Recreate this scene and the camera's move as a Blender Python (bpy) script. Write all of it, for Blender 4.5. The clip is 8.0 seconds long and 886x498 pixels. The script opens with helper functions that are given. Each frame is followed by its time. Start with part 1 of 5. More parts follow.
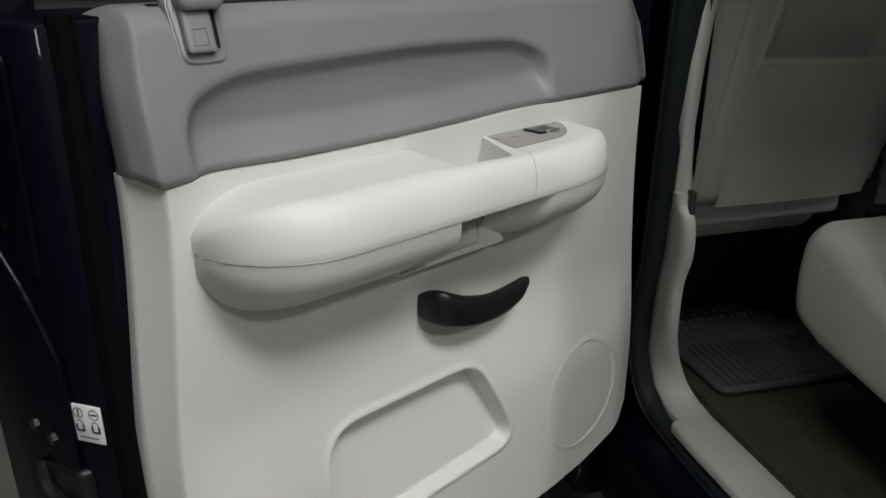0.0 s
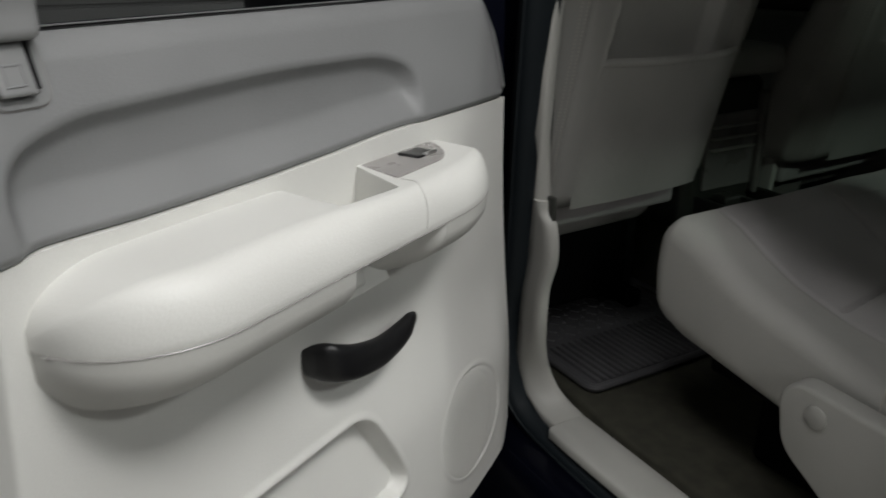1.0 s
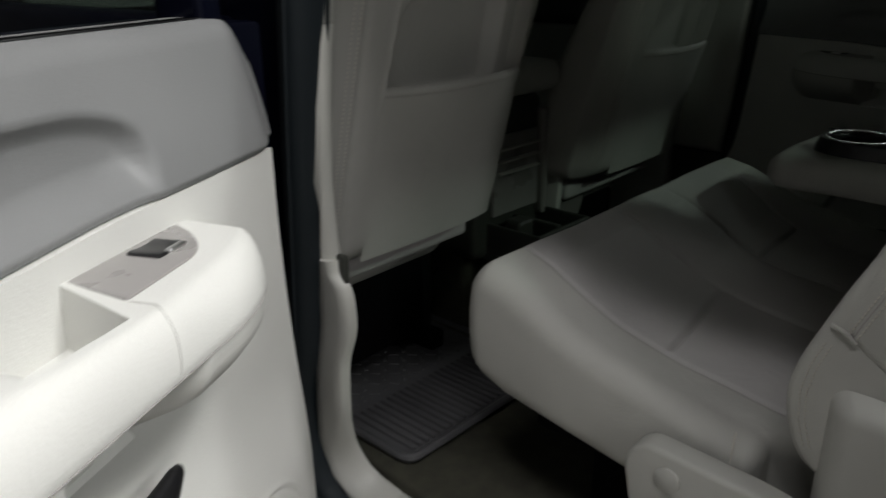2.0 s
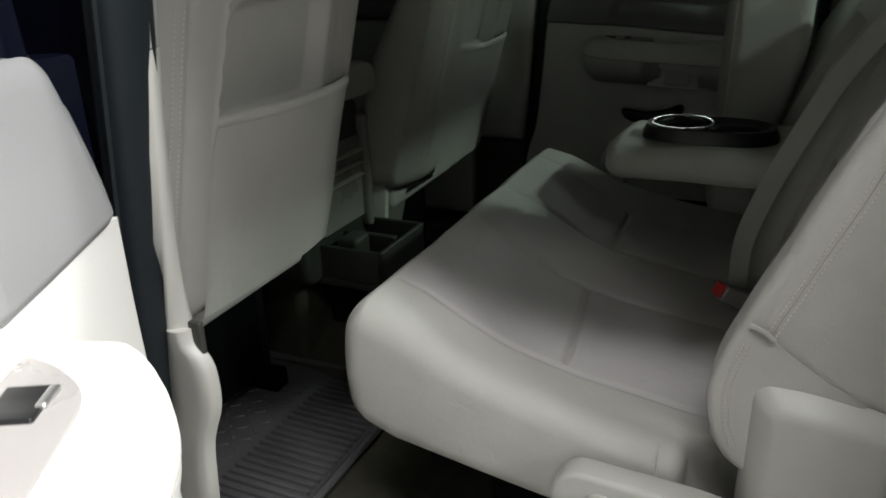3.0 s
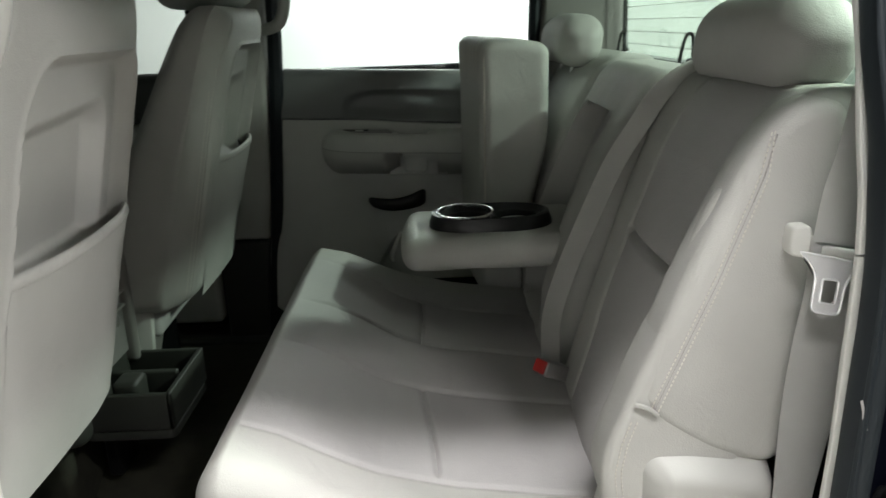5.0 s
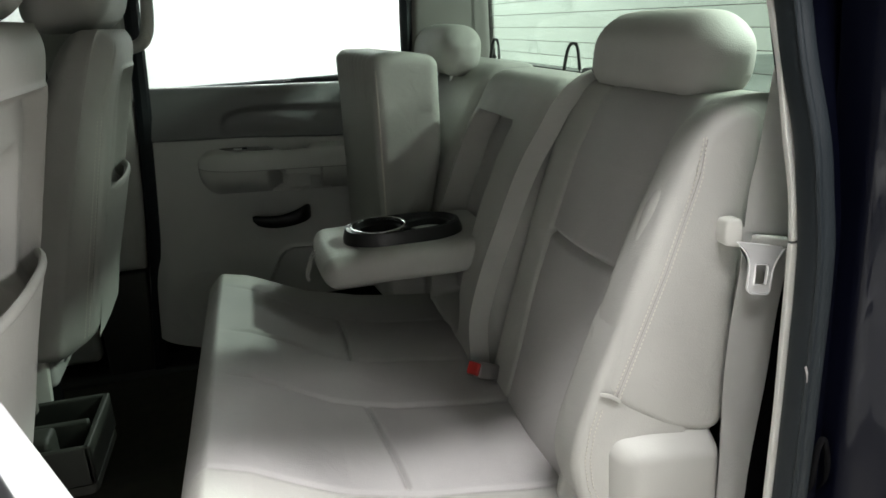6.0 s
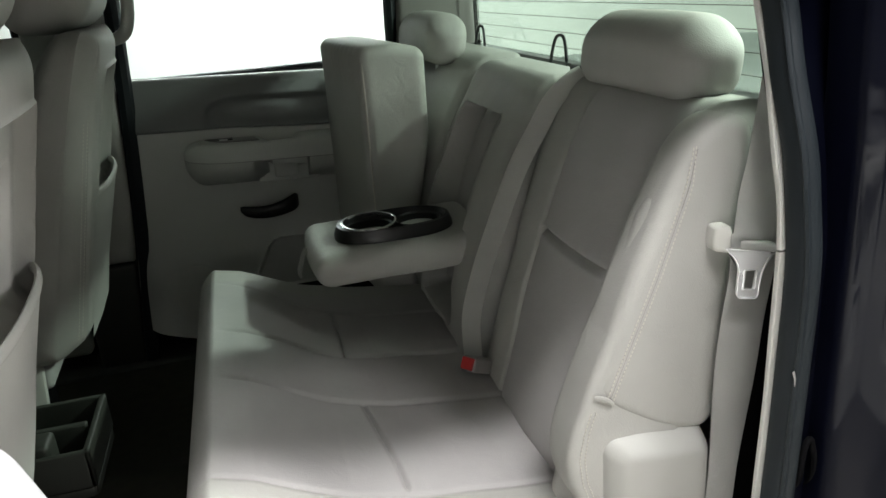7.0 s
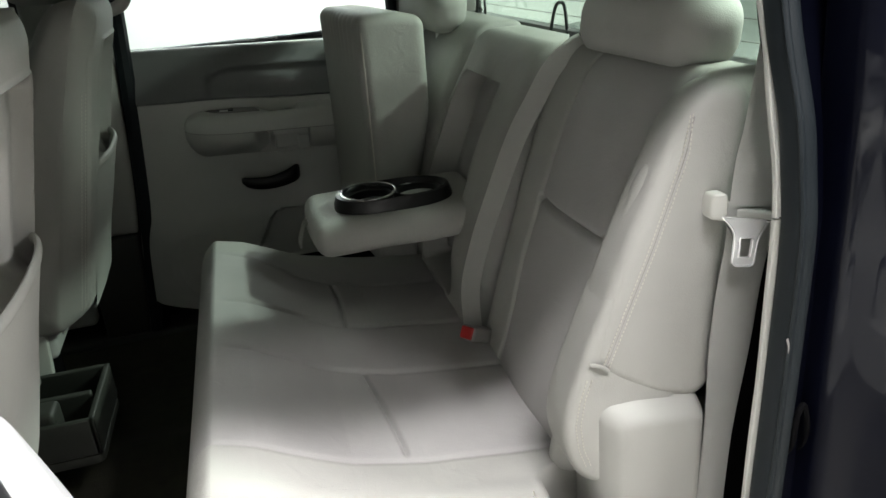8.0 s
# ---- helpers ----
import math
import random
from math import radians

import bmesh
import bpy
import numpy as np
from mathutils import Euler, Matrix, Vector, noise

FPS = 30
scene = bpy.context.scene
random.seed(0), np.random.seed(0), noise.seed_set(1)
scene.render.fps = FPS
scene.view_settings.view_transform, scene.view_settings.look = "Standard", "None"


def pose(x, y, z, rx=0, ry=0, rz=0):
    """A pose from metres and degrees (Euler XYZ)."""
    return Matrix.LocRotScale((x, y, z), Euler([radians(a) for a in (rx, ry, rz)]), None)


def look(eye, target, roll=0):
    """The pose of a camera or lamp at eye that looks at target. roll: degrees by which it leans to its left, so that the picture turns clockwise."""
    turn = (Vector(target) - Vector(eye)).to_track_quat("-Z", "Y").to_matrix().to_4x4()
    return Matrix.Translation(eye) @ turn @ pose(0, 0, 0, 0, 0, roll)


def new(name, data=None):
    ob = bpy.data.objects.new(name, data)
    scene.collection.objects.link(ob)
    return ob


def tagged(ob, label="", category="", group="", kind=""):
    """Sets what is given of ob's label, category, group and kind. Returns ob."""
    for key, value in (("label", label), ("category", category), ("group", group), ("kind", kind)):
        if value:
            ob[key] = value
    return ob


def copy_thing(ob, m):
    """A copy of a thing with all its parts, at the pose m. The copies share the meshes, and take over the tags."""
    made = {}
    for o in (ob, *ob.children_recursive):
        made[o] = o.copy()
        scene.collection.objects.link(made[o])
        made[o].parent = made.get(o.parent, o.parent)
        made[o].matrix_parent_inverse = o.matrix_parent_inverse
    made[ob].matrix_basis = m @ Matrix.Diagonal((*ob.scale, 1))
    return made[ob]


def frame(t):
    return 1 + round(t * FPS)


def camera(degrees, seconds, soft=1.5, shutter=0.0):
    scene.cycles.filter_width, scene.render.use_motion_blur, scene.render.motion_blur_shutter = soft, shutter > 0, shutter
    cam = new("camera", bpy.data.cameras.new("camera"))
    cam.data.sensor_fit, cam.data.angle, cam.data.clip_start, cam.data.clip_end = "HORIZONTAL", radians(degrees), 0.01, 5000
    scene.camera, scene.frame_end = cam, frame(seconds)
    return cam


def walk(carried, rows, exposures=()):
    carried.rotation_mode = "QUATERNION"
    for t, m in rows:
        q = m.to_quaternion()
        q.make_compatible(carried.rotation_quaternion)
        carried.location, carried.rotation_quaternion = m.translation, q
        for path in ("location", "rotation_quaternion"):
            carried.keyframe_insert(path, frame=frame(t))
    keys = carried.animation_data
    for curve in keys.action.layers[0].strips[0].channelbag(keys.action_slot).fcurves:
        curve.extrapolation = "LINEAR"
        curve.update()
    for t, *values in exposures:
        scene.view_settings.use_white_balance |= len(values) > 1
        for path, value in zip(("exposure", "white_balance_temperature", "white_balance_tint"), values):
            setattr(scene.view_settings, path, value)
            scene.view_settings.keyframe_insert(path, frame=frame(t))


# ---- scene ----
cam = camera(60.9, 8.0, shutter=0.4)
PATH = [
    (0, (1.424, -0.968, 1.707), (-0.381, -0.505, 0.98), 0.0),
    (0.5, (1.39, -0.976, 1.714), (-0.378, -0.384, 0.992), 0.4),
    (1, (1.296, -1.004, 1.716), (-0.333, -0.101, 0.987), -0.4),
    (1.5, (1.192, -0.967, 1.705), (-0.285, 0.181, 0.997), -0.3),
    (2, (1.082, -0.868, 1.713), (-0.195, 0.501, 1.011), -0.5),
    (2.2, (1.043, -0.855, 1.713), (-0.125, 0.609, 1.012), -0.8),
    (3.3, (0.835, -0.832, 1.743), (0.19, 0.916, 1.016), -2.3),
    (3.5, (0.813, -0.83, 1.749), (0.264, 0.964, 1.057), -2.7),
    (4, (0.772, -0.807, 1.765), (0.441, 1.103, 1.271), -1.3),
    (4.5, (0.729, -0.813, 1.772), (0.528, 1.095, 1.209), -1.5),
    (6, (0.491, -0.817, 1.815), (0.917, 1.045, 1.222), -3.8),
    (6.5, (0.474, -0.812, 1.851), (0.943, 1.013, 1.18), -3.7),
    (7, (0.482, -0.809, 1.872), (0.937, 1.018, 1.197), -4.6),
    (7.5, (0.485, -0.811, 1.873), (0.928, 1.002, 1.153), -4.7),
    (8, (0.492, -0.816, 1.869), (0.921, 0.99, 1.125), -5.0),
]
# the clip's camera opens up as it turns from the lit door to the dark cab
EXPOSURES = [(0.0, -0.25), (1.0, -0.2), (1.5, -0.12), (2.0, 0.25), (2.2, 0.6), (3.3, 1.77), (3.7, 2.3), (4.5, 2.54), (6.0, 2.63), (8.0, 2.63)]
walk(cam, [(t, look(eye, target, roll)) for t, eye, target, roll in PATH], EXPOSURES)

# ---------------------------------------------------------------- light
world = bpy.data.worlds.new("garage_air")
scene.world = world
world.use_nodes = True
world.node_tree.nodes["Background"].inputs[0].default_value = (0.8, 0.85, 0.9, 1)
world.node_tree.nodes["Background"].inputs[1].default_value = 0.001


def area_lamp(name, eye, target, sx, sy, watts, colour=(1, 1, 1), spread=180):
    d = bpy.data.lights.new(name, "AREA")
    d.spread = radians(spread)
    d.shape, d.size, d.size_y, d.energy, d.color = "RECTANGLE", sx, sy, watts, colour
    ob = new(name, d)
    ob.matrix_world = look(eye, target)
    return ob


# ceiling lamps over the open door, the doorway, the far side, ahead, and a small one behind the truck that shines in through the rear window
LAMPS = [((2.05, -0.25), (0.3, -0.7), 1.1, 0.6, 14.5, (1.0, 0.99, 0.98), 75),
         # unseen fill lamp, added to brighten the bench side and backrest
         ((1.9, -1.4), (0.7, -0.3), 0.3, 0.2, 3.0, (1.0, 0.99, 0.98)),
         ((5.2, -2.4), (-1.6, 0.6), 0.3, 1.2, 46, (1.0, 0.99, 0.98)),
         ((1.0, -0.97), (0.7, 0.2), 1.2, 0.16, 11, (1.0, 0.985, 0.985)),
         ((2.0, 4.0), (1.8, 4.6), 0.12, 0.25, 17, (0.95, 1.0, 0.97)),
         ((0.9, 5.2), (0.9, 6.3), 3.0, 0.12, 36, (0.97, 1.0, 0.99)),
         ((4.6, 2.6), (4.6, 4.2), 1.2, 0.3, 4, (0.95, 1.0, 0.97)),
         ((-3.0, 0.8), (-3.6, 0.8), 0.3, 2.4, 2, (0.97, 1.0, 0.99)),
         ((3.45, 0.3), (0.4, 0.8), 0.07, 0.2, 27, (0.97, 1.0, 0.98))]
for (x, y), (tx, ty), sx, sy, watts, colour, *spread in LAMPS:
    area_lamp("ceiling_lamp_light", (x, y, 3.42), (tx, ty, 0.0), sx, sy, watts, colour, *spread)

# ---------------------------------------------------------------- materials


def material(name, colour, rough=0.5, metal=0.0, grain=0.0, scale=400.0, mottle=0.06, mscale=9.0, coat=0.0, kind="noise", spec=0.5, crease=0.0, tint=(1, 1, 1)):
    """A surface with large soft variation of tone and gloss, and fine relief."""
    m = bpy.data.materials.new(name)
    m.use_nodes = True
    nt = m.node_tree
    b = nt.nodes["Principled BSDF"]
    b.inputs["Roughness"].default_value, b.inputs["Metallic"].default_value = rough, metal
    b.inputs["Coat Weight"].default_value, b.inputs["Coat Roughness"].default_value = coat, 0.04
    b.inputs["Specular IOR Level"].default_value = spec
    b.inputs["Coat Tint"].default_value = (*tint, 1)
    co = nt.nodes.new("ShaderNodeTexCoord")
    n1 = nt.nodes.new("ShaderNodeTexNoise")
    n1.inputs["Scale"].default_value, n1.inputs["Detail"].default_value = mscale, 5
    nt.links.new(co.outputs["Object"], n1.inputs["Vector"])
    ramp = nt.nodes.new("ShaderNodeMapRange")
    ramp.inputs[1].default_value, ramp.inputs[2].default_value = 0.3, 0.7
    ramp.inputs[3].default_value, ramp.inputs[4].default_value = 1 - mottle, 1 + mottle
    nt.links.new(n1.outputs["Fac"], ramp.inputs[0])
    mul = nt.nodes.new("ShaderNodeMix")
    mul.data_type, mul.blend_type = "RGBA", "MULTIPLY"
    mul.inputs[0].default_value = 1.0
    mul.inputs[6].default_value = (*colour, 1)
    nt.links.new(ramp.outputs[0], mul.inputs[7])
    nt.links.new(mul.outputs[2], b.inputs["Base Color"])
    rr = nt.nodes.new("ShaderNodeMapRange")
    rr.inputs[1].default_value, rr.inputs[2].default_value = 0.3, 0.7
    rr.inputs[3].default_value, rr.inputs[4].default_value = max(rough - 0.06, 0.02), min(rough + 0.06, 1)
    nt.links.new(n1.outputs["Fac"], rr.inputs[0])
    nt.links.new(rr.outputs[0], b.inputs["Roughness"])
    if grain:
        if kind == "voronoi":
            n2 = nt.nodes.new("ShaderNodeTexVoronoi")
            n2.feature = "F1"
            out = "Distance"
        elif kind == "wave":
            n2 = nt.nodes.new("ShaderNodeTexWave")
            n2.bands_direction = "Z"
            out = "Fac"
        else:
            n2 = nt.nodes.new("ShaderNodeTexNoise")
            n2.inputs["Detail"].default_value = 3
            out = "Fac"
        n2.inputs["Scale"].default_value = scale
        nt.links.new(co.outputs["Object"], n2.inputs["Vector"])
        bump = nt.nodes.new("ShaderNodeBump")
        bump.inputs["Strength"].default_value, bump.inputs["Distance"].default_value = min(grain, 1.0), 0.0015 if kind == "wave" else 0.0006
        nt.links.new(n2.outputs[out], bump.inputs["Height"])
        if crease:
            n3 = nt.nodes.new("ShaderNodeTexNoise")
            n3.inputs["Scale"].default_value, n3.inputs["Detail"].default_value, n3.inputs["Distortion"].default_value = 26.0, 4, 1.2
            nt.links.new(co.outputs["Object"], n3.inputs["Vector"])
            fold = nt.nodes.new("ShaderNodeBump")
            fold.inputs["Strength"].default_value, fold.inputs["Distance"].default_value = crease, 0.004
            nt.links.new(n3.outputs["Fac"], fold.inputs["Height"])
            nt.links.new(fold.outputs[0], bump.inputs["Normal"])
        nt.links.new(bump.outputs[0], b.inputs["Normal"])
    return m


def glass_material(name, tint, gloss=0.06):
    m = bpy.data.materials.new(name)
    m.use_nodes = True
    nt = m.node_tree
    nt.nodes.clear()
    out = nt.nodes.new("ShaderNodeOutputMaterial")
    t = nt.nodes.new("ShaderNodeBsdfTransparent")
    t.inputs[0].default_value = (*tint, 1)
    g = nt.nodes.new("ShaderNodeBsdfGlossy")
    g.inputs["Roughness"].default_value = 0.01
    fr = nt.nodes.new("ShaderNodeLayerWeight")
    fr.inputs[0].default_value = 0.5
    power = nt.nodes.new("ShaderNodeMath")
    power.operation = "POWER"
    power.inputs[1].default_value = 5.0
    nt.links.new(fr.outputs["Facing"], power.inputs[0])
    amount = nt.nodes.new("ShaderNodeMapRange")
    amount.inputs[3].default_value, amount.inputs[4].default_value = gloss * 0.6, 0.9
    nt.links.new(power.outputs[0], amount.inputs[0])
    mix = nt.nodes.new("ShaderNodeMixShader")
    nt.links.new(amount.outputs[0], mix.inputs[0])
    nt.links.new(t.outputs[0], mix.inputs[1])
    nt.links.new(g.outputs[0], mix.inputs[2])
    nt.links.new(mix.outputs[0], out.inputs[0])
    return m


LEATHER = material("beige_leather", (0.385, 0.381, 0.357), 0.6, grain=0.4, scale=620, kind="voronoi", mottle=0.06, mscale=7, crease=0.28, spec=0.26)
LEATHER_MID = material("beige_leather_insert", (0.385, 0.374, 0.366), 0.62, grain=0.4, scale=560, kind="voronoi", mottle=0.06, mscale=7, crease=0.22, spec=0.24)
STITCH = material("beige_thread", (0.5, 0.48, 0.43), 0.8, grain=0.2, scale=900)
VINYL = material("light_beige_door_plastic", (0.605, 0.603, 0.575), 0.5, grain=0.2, scale=430, kind="voronoi", mottle=0.035, mscale=5)
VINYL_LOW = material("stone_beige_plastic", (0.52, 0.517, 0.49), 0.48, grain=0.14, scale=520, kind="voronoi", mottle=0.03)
HINGE_PLASTIC = material("grey_beige_hard_plastic", (0.37, 0.367, 0.343), 0.5, grain=0.25, scale=420, mottle=0.04)
TRIM = material("beige_trim_plastic", (0.52, 0.517, 0.484), 0.48, grain=0.25, scale=420, mottle=0.04)
GREY = material("grey_soft_vinyl", (0.187, 0.189, 0.19), 0.5, grain=0.22, scale=460, kind="voronoi", mottle=0.04)
GREYPLATE = material("warm_grey_plastic", (0.27, 0.257, 0.248), 0.3, grain=0.1, scale=600)
LATCHGREY = material("grey_hard_plastic", (0.22, 0.222, 0.222), 0.42, grain=0.1, scale=500)
BLACK = material("black_plastic", (0.009, 0.009, 0.0098), 0.36, grain=0.1, scale=700, spec=0.38)
RUBBER = material("black_weatherstrip_rubber", (0.0095, 0.014, 0.0175), 0.6, grain=0.3, scale=300, spec=0.35)
MATRUBBER = material("dark_grey_rubber_mat", (0.085, 0.085, 0.089), 0.48, grain=0.3, scale=260)
CARPET = material("dark_tan_carpet", (0.042, 0.041, 0.029), 0.95, grain=1.0, scale=330, mottle=0.25, mscale=30)
NAVY = material("navy_metallic_paint", (0.001, 0.0014, 0.0052), 0.5, metal=0.0, coat=0.22, mottle=0.1, spec=0.1, tint=(0.55, 0.65, 1.0))
# near black for the underbody and for gaps that lie in shade
DARKGAP = material("dark_gap_underbody", (0.0035, 0.0035, 0.004), 0.85, grain=0.3, scale=100, spec=0.04)
WEBBING = material("beige_belt_webbing", (0.66, 0.655, 0.62), 0.65, grain=0.9, scale=420, kind="wave")
CHROME = material("brushed_chrome", (0.75, 0.75, 0.74), 0.38, metal=1.0, grain=0.1, scale=600)
RIM = material("polished_cup_rim", (0.6, 0.6, 0.6), 0.14, metal=1.0)
STEEL = material("satin_steel", (0.82, 0.82, 0.82), 0.3, metal=0.35, grain=0.1, scale=600)
# dark plastic, also for beige parts whose shade is put into the colour
STONE = material("dark_shaded_plastic", (0.04, 0.042, 0.036), 0.5, grain=0.2, scale=420, mottle=0.05)
# darker copy of the beige trim, with far-side shade in its colour
SHADED_BEIGE = material("shaded_beige_plastic", (0.2, 0.19, 0.178), 0.55, grain=0.2, scale=420, mottle=0.05)
RED = material("red_plastic_button", (0.42, 0.02, 0.018), 0.4)
WHITE = material("white_paper_sticker", (0.8, 0.8, 0.8), 0.5, mottle=0.02)
INK = material("black_ink", (0.02, 0.02, 0.02), 0.6)
HEADLINER = material("grey_headliner_cloth", (0.36, 0.355, 0.335), 0.95, grain=0.6, scale=500)
CONCRETE = material("garage_concrete", (0.4, 0.385, 0.345), 0.75, grain=0.8, scale=60, mottle=0.2, mscale=2.5)
WALLWHITE = material("white_wall_paint", (0.8, 0.81, 0.8), 0.6, grain=0.3, scale=120, mottle=0.03, mscale=1.5)
CEILGREY = material("grey_ceiling_paint", (0.3, 0.3, 0.3), 0.8, mottle=0.1, mscale=1.5)
WALLDARK = material("dark_wall_paint", (0.06, 0.06, 0.06), 0.7, grain=0.3, scale=120, mottle=0.15, mscale=1.5)
SLATGREY = material("grey_door_slat_paint", (0.25, 0.255, 0.255), 0.5, mottle=0.06, mscale=2)
TARP = material("grey_bed_cover_vinyl", (0.12, 0.13, 0.125), 0.55, grain=0.5, scale=90, mottle=0.12)
WIRE = material("defroster_wire", (0.05, 0.045, 0.04), 0.6)
GLASS = glass_material("green_tinted_glass", (0.67, 0.745, 0.69))
DARKGLASS = glass_material("side_glass", (0.84, 0.88, 0.86))
TUBE = bpy.data.materials.new("lit_lamp_diffuser")
TUBE.use_nodes = True
TUBE.node_tree.nodes["Principled BSDF"].inputs["Emission Color"].default_value = (1, 0.99, 0.96, 1)
TUBE.node_tree.nodes["Principled BSDF"].inputs["Emission Strength"].default_value = 0.8

# ---------------------------------------------------------------- helpers for shapes


def smooth(a, b, x):
    t = min(max((x - a) / (b - a), 0.0), 1.0)
    return t * t * (3 - 2 * t)


def interp(x, pts):
    """Straight-line table of (x, value) pairs in rising x."""
    if x <= pts[0][0]:
        return pts[0][1]
    for (a, va), (b, vb) in zip(pts, pts[1:]):
        if x <= b:
            return va + (vb - va) * (x - a) / (b - a)
    return pts[-1][1]


def groove(d, width=0.004, depth=0.004):
    return -depth * math.exp(-((d / width) ** 2))


def thing(name, base, label, category, group="", kind="", m=None):
    """An Empty that carries the parts. With m the parts are in its own frame, else in the world's."""
    ob = new(name)
    ob.matrix_basis = m if m is not None else Matrix.Translation(base)
    ob.empty_display_size = 0.05
    ob["own_frame"] = 1 if m is not None else 0
    return tagged(ob, label, category, group, kind)


def part(name, bm, mat, parent=None, label="", angle=40, mirror=False):
    if mirror:
        for v in bm.verts:
            v.co.y = -v.co.y
        bmesh.ops.reverse_faces(bm, faces=bm.faces)
    me = bpy.data.meshes.new(name)
    bm.to_mesh(me)
    bm.free()
    me.materials.append(mat)
    for p in me.polygons:
        p.use_smooth = True
    if angle:
        me.set_sharp_from_angle(angle=radians(angle))
    ob = new(name, me)
    if parent is not None:
        ob.parent = parent
        if parent.type == "EMPTY" and not parent["own_frame"]:
            ob.matrix_parent_inverse = parent.matrix_basis.inverted()
    return tagged(ob, label)


def rbox(lo, hi, r, n=(4, 4, 4), f=None, k=3):
    """A box with round edges, finely divided, bent by f."""
    lo, hi = Vector(lo), Vector(hi)
    r = min(r, *[(hi[i] - lo[i]) / 2.001 for i in range(3)])
    ax = []
    for i in range(3):
        a, b = lo[i] + r, hi[i] - r
        ax.append([lo[i] + r * j / k for j in range(k)] + [a + (b - a) * j / n[i] for j in range(n[i] + 1)] + [b + r * (j + 1) / k for j in range(k)])
    bm, made = bmesh.new(), {}

    def vert(i, j, l):
        key = (i, j, l)
        if key not in made:
            p = Vector((ax[0][i], ax[1][j], ax[2][l]))
            c = Vector([min(max(p[q], lo[q] + r), hi[q] - r) for q in range(3)])
            d = p - c
            if d.length > 1e-9:
                p = c + d.normalized() * r
            made[key] = bm.verts.new(f(p) if f else p)
        return made[key]

    N = [len(a) - 1 for a in ax]
    for i in range(N[0]):
        for j in range(N[1]):
            for l, flip in ((0, True), (N[2], False)):
                q = [vert(i, j, l), vert(i + 1, j, l), vert(i + 1, j + 1, l), vert(i, j + 1, l)]
                bm.faces.new(q[::-1] if flip else q)
    for i in range(N[0]):
        for l in range(N[2]):
            for j, flip in ((0, False), (N[1], True)):
                q = [vert(i, j, l), vert(i + 1, j, l), vert(i + 1, j, l + 1), vert(i, j, l + 1)]
                bm.faces.new(q[::-1] if flip else q)
    for j in range(N[1]):
        for l in range(N[2]):
            for i, flip in ((0, True), (N[0], False)):
                q = [vert(i, j, l), vert(i, j + 1, l), vert(i, j + 1, l + 1), vert(i, j, l + 1)]
                bm.faces.new(q[::-1] if flip else q)
    return bm


def loft(rings, close=True, caps=True):
    """Joins rings of equal count into a skin."""
    bm = bmesh.new()
    vs = [[bm.verts.new(p) for p in ring] for ring in rings]
    n = len(vs[0])
    for a, b in zip(vs, vs[1:]):
        for i in range(n if close else n - 1):
            j = (i + 1) % n
            bm.faces.new((a[i], a[j], b[j], b[i]))
    if caps and close:
        bm.faces.new(vs[0][::-1])
        bm.faces.new(vs[-1])
    bmesh.ops.recalc_face_normals(bm, faces=bm.faces)
    return bm


def curve_points(pts, per=6):
    """A smooth line (Catmull-Rom) through the points."""
    P = [Vector(p) for p in pts]
    P = [P[0] * 2 - P[1]] + P + [P[-1] * 2 - P[-2]]
    out = []
    for i in range(1, len(P) - 2):
        a, b, c, d = P[i - 1 : i + 3]
        for s in range(per):
            t = s / per
            out.append(0.5 * (2 * b + (c - a) * t + (2 * a - 5 * b + 4 * c - d) * t * t + (3 * b - a - 3 * c + d) * t**3))
    return out + [P[-2]]


def sweep(path, profile, side, closed=False):
    """Carries a flat profile of (across, off) along a path; 'across' lies near the direction side."""
    path, side = [Vector(p) for p in path], Vector(side)
    rings = []
    for i, p in enumerate(path):
        t = (path[min(i + 1, len(path) - 1)] - path[max(i - 1, 0)]).normalized()
        s = (side - t * side.dot(t)).normalized()
        o = t.cross(s)
        rings.append([p + s * a + o * b for a, b in profile])
    return loft(rings)


def disc(n, rx, ry=None):
    ry = rx if ry is None else ry
    return [(rx * math.cos(2 * math.pi * i / n), ry * math.sin(2 * math.pi * i / n)) for i in range(n)]


def tube(pts, r, n=10, per=6, side=(0.1, 0.2, 1)):
    return sweep(curve_points(pts, per) if per else pts, disc(n, r), side)


def strap(pts, width, thick, side, per=8):
    w, t = width / 2, thick / 2
    return sweep(curve_points(pts, per), [(-w, -t), (w, -t), (w, t), (-w, t)], side)


def prism(outline, a, b, plane="xz", bevel=0.0, seg=2):
    """An outline pushed from a to b across its plane, edges rounded."""
    bm = bmesh.new()
    put = {"xz": lambda p, d: (p[0], d, p[1]), "yz": lambda p, d: (d, p[0], p[1]), "xy": lambda p, d: (p[0], p[1], d)}[plane]
    va = [bm.verts.new(put(p, a)) for p in outline]
    vb = [bm.verts.new(put(p, b)) for p in outline]
    n = len(outline)
    for i in range(n):
        j = (i + 1) % n
        bm.faces.new((va[i], va[j], vb[j], vb[i]))
    fa, fb = bm.faces.new(va[::-1]), bm.faces.new(vb)
    bmesh.ops.recalc_face_normals(bm, faces=bm.faces)
    if bevel:
        bmesh.ops.bevel(bm, geom=list({e for f in (fa, fb) for e in f.edges}), offset=bevel, segments=seg, affect="EDGES", profile=0.5)
    return bm


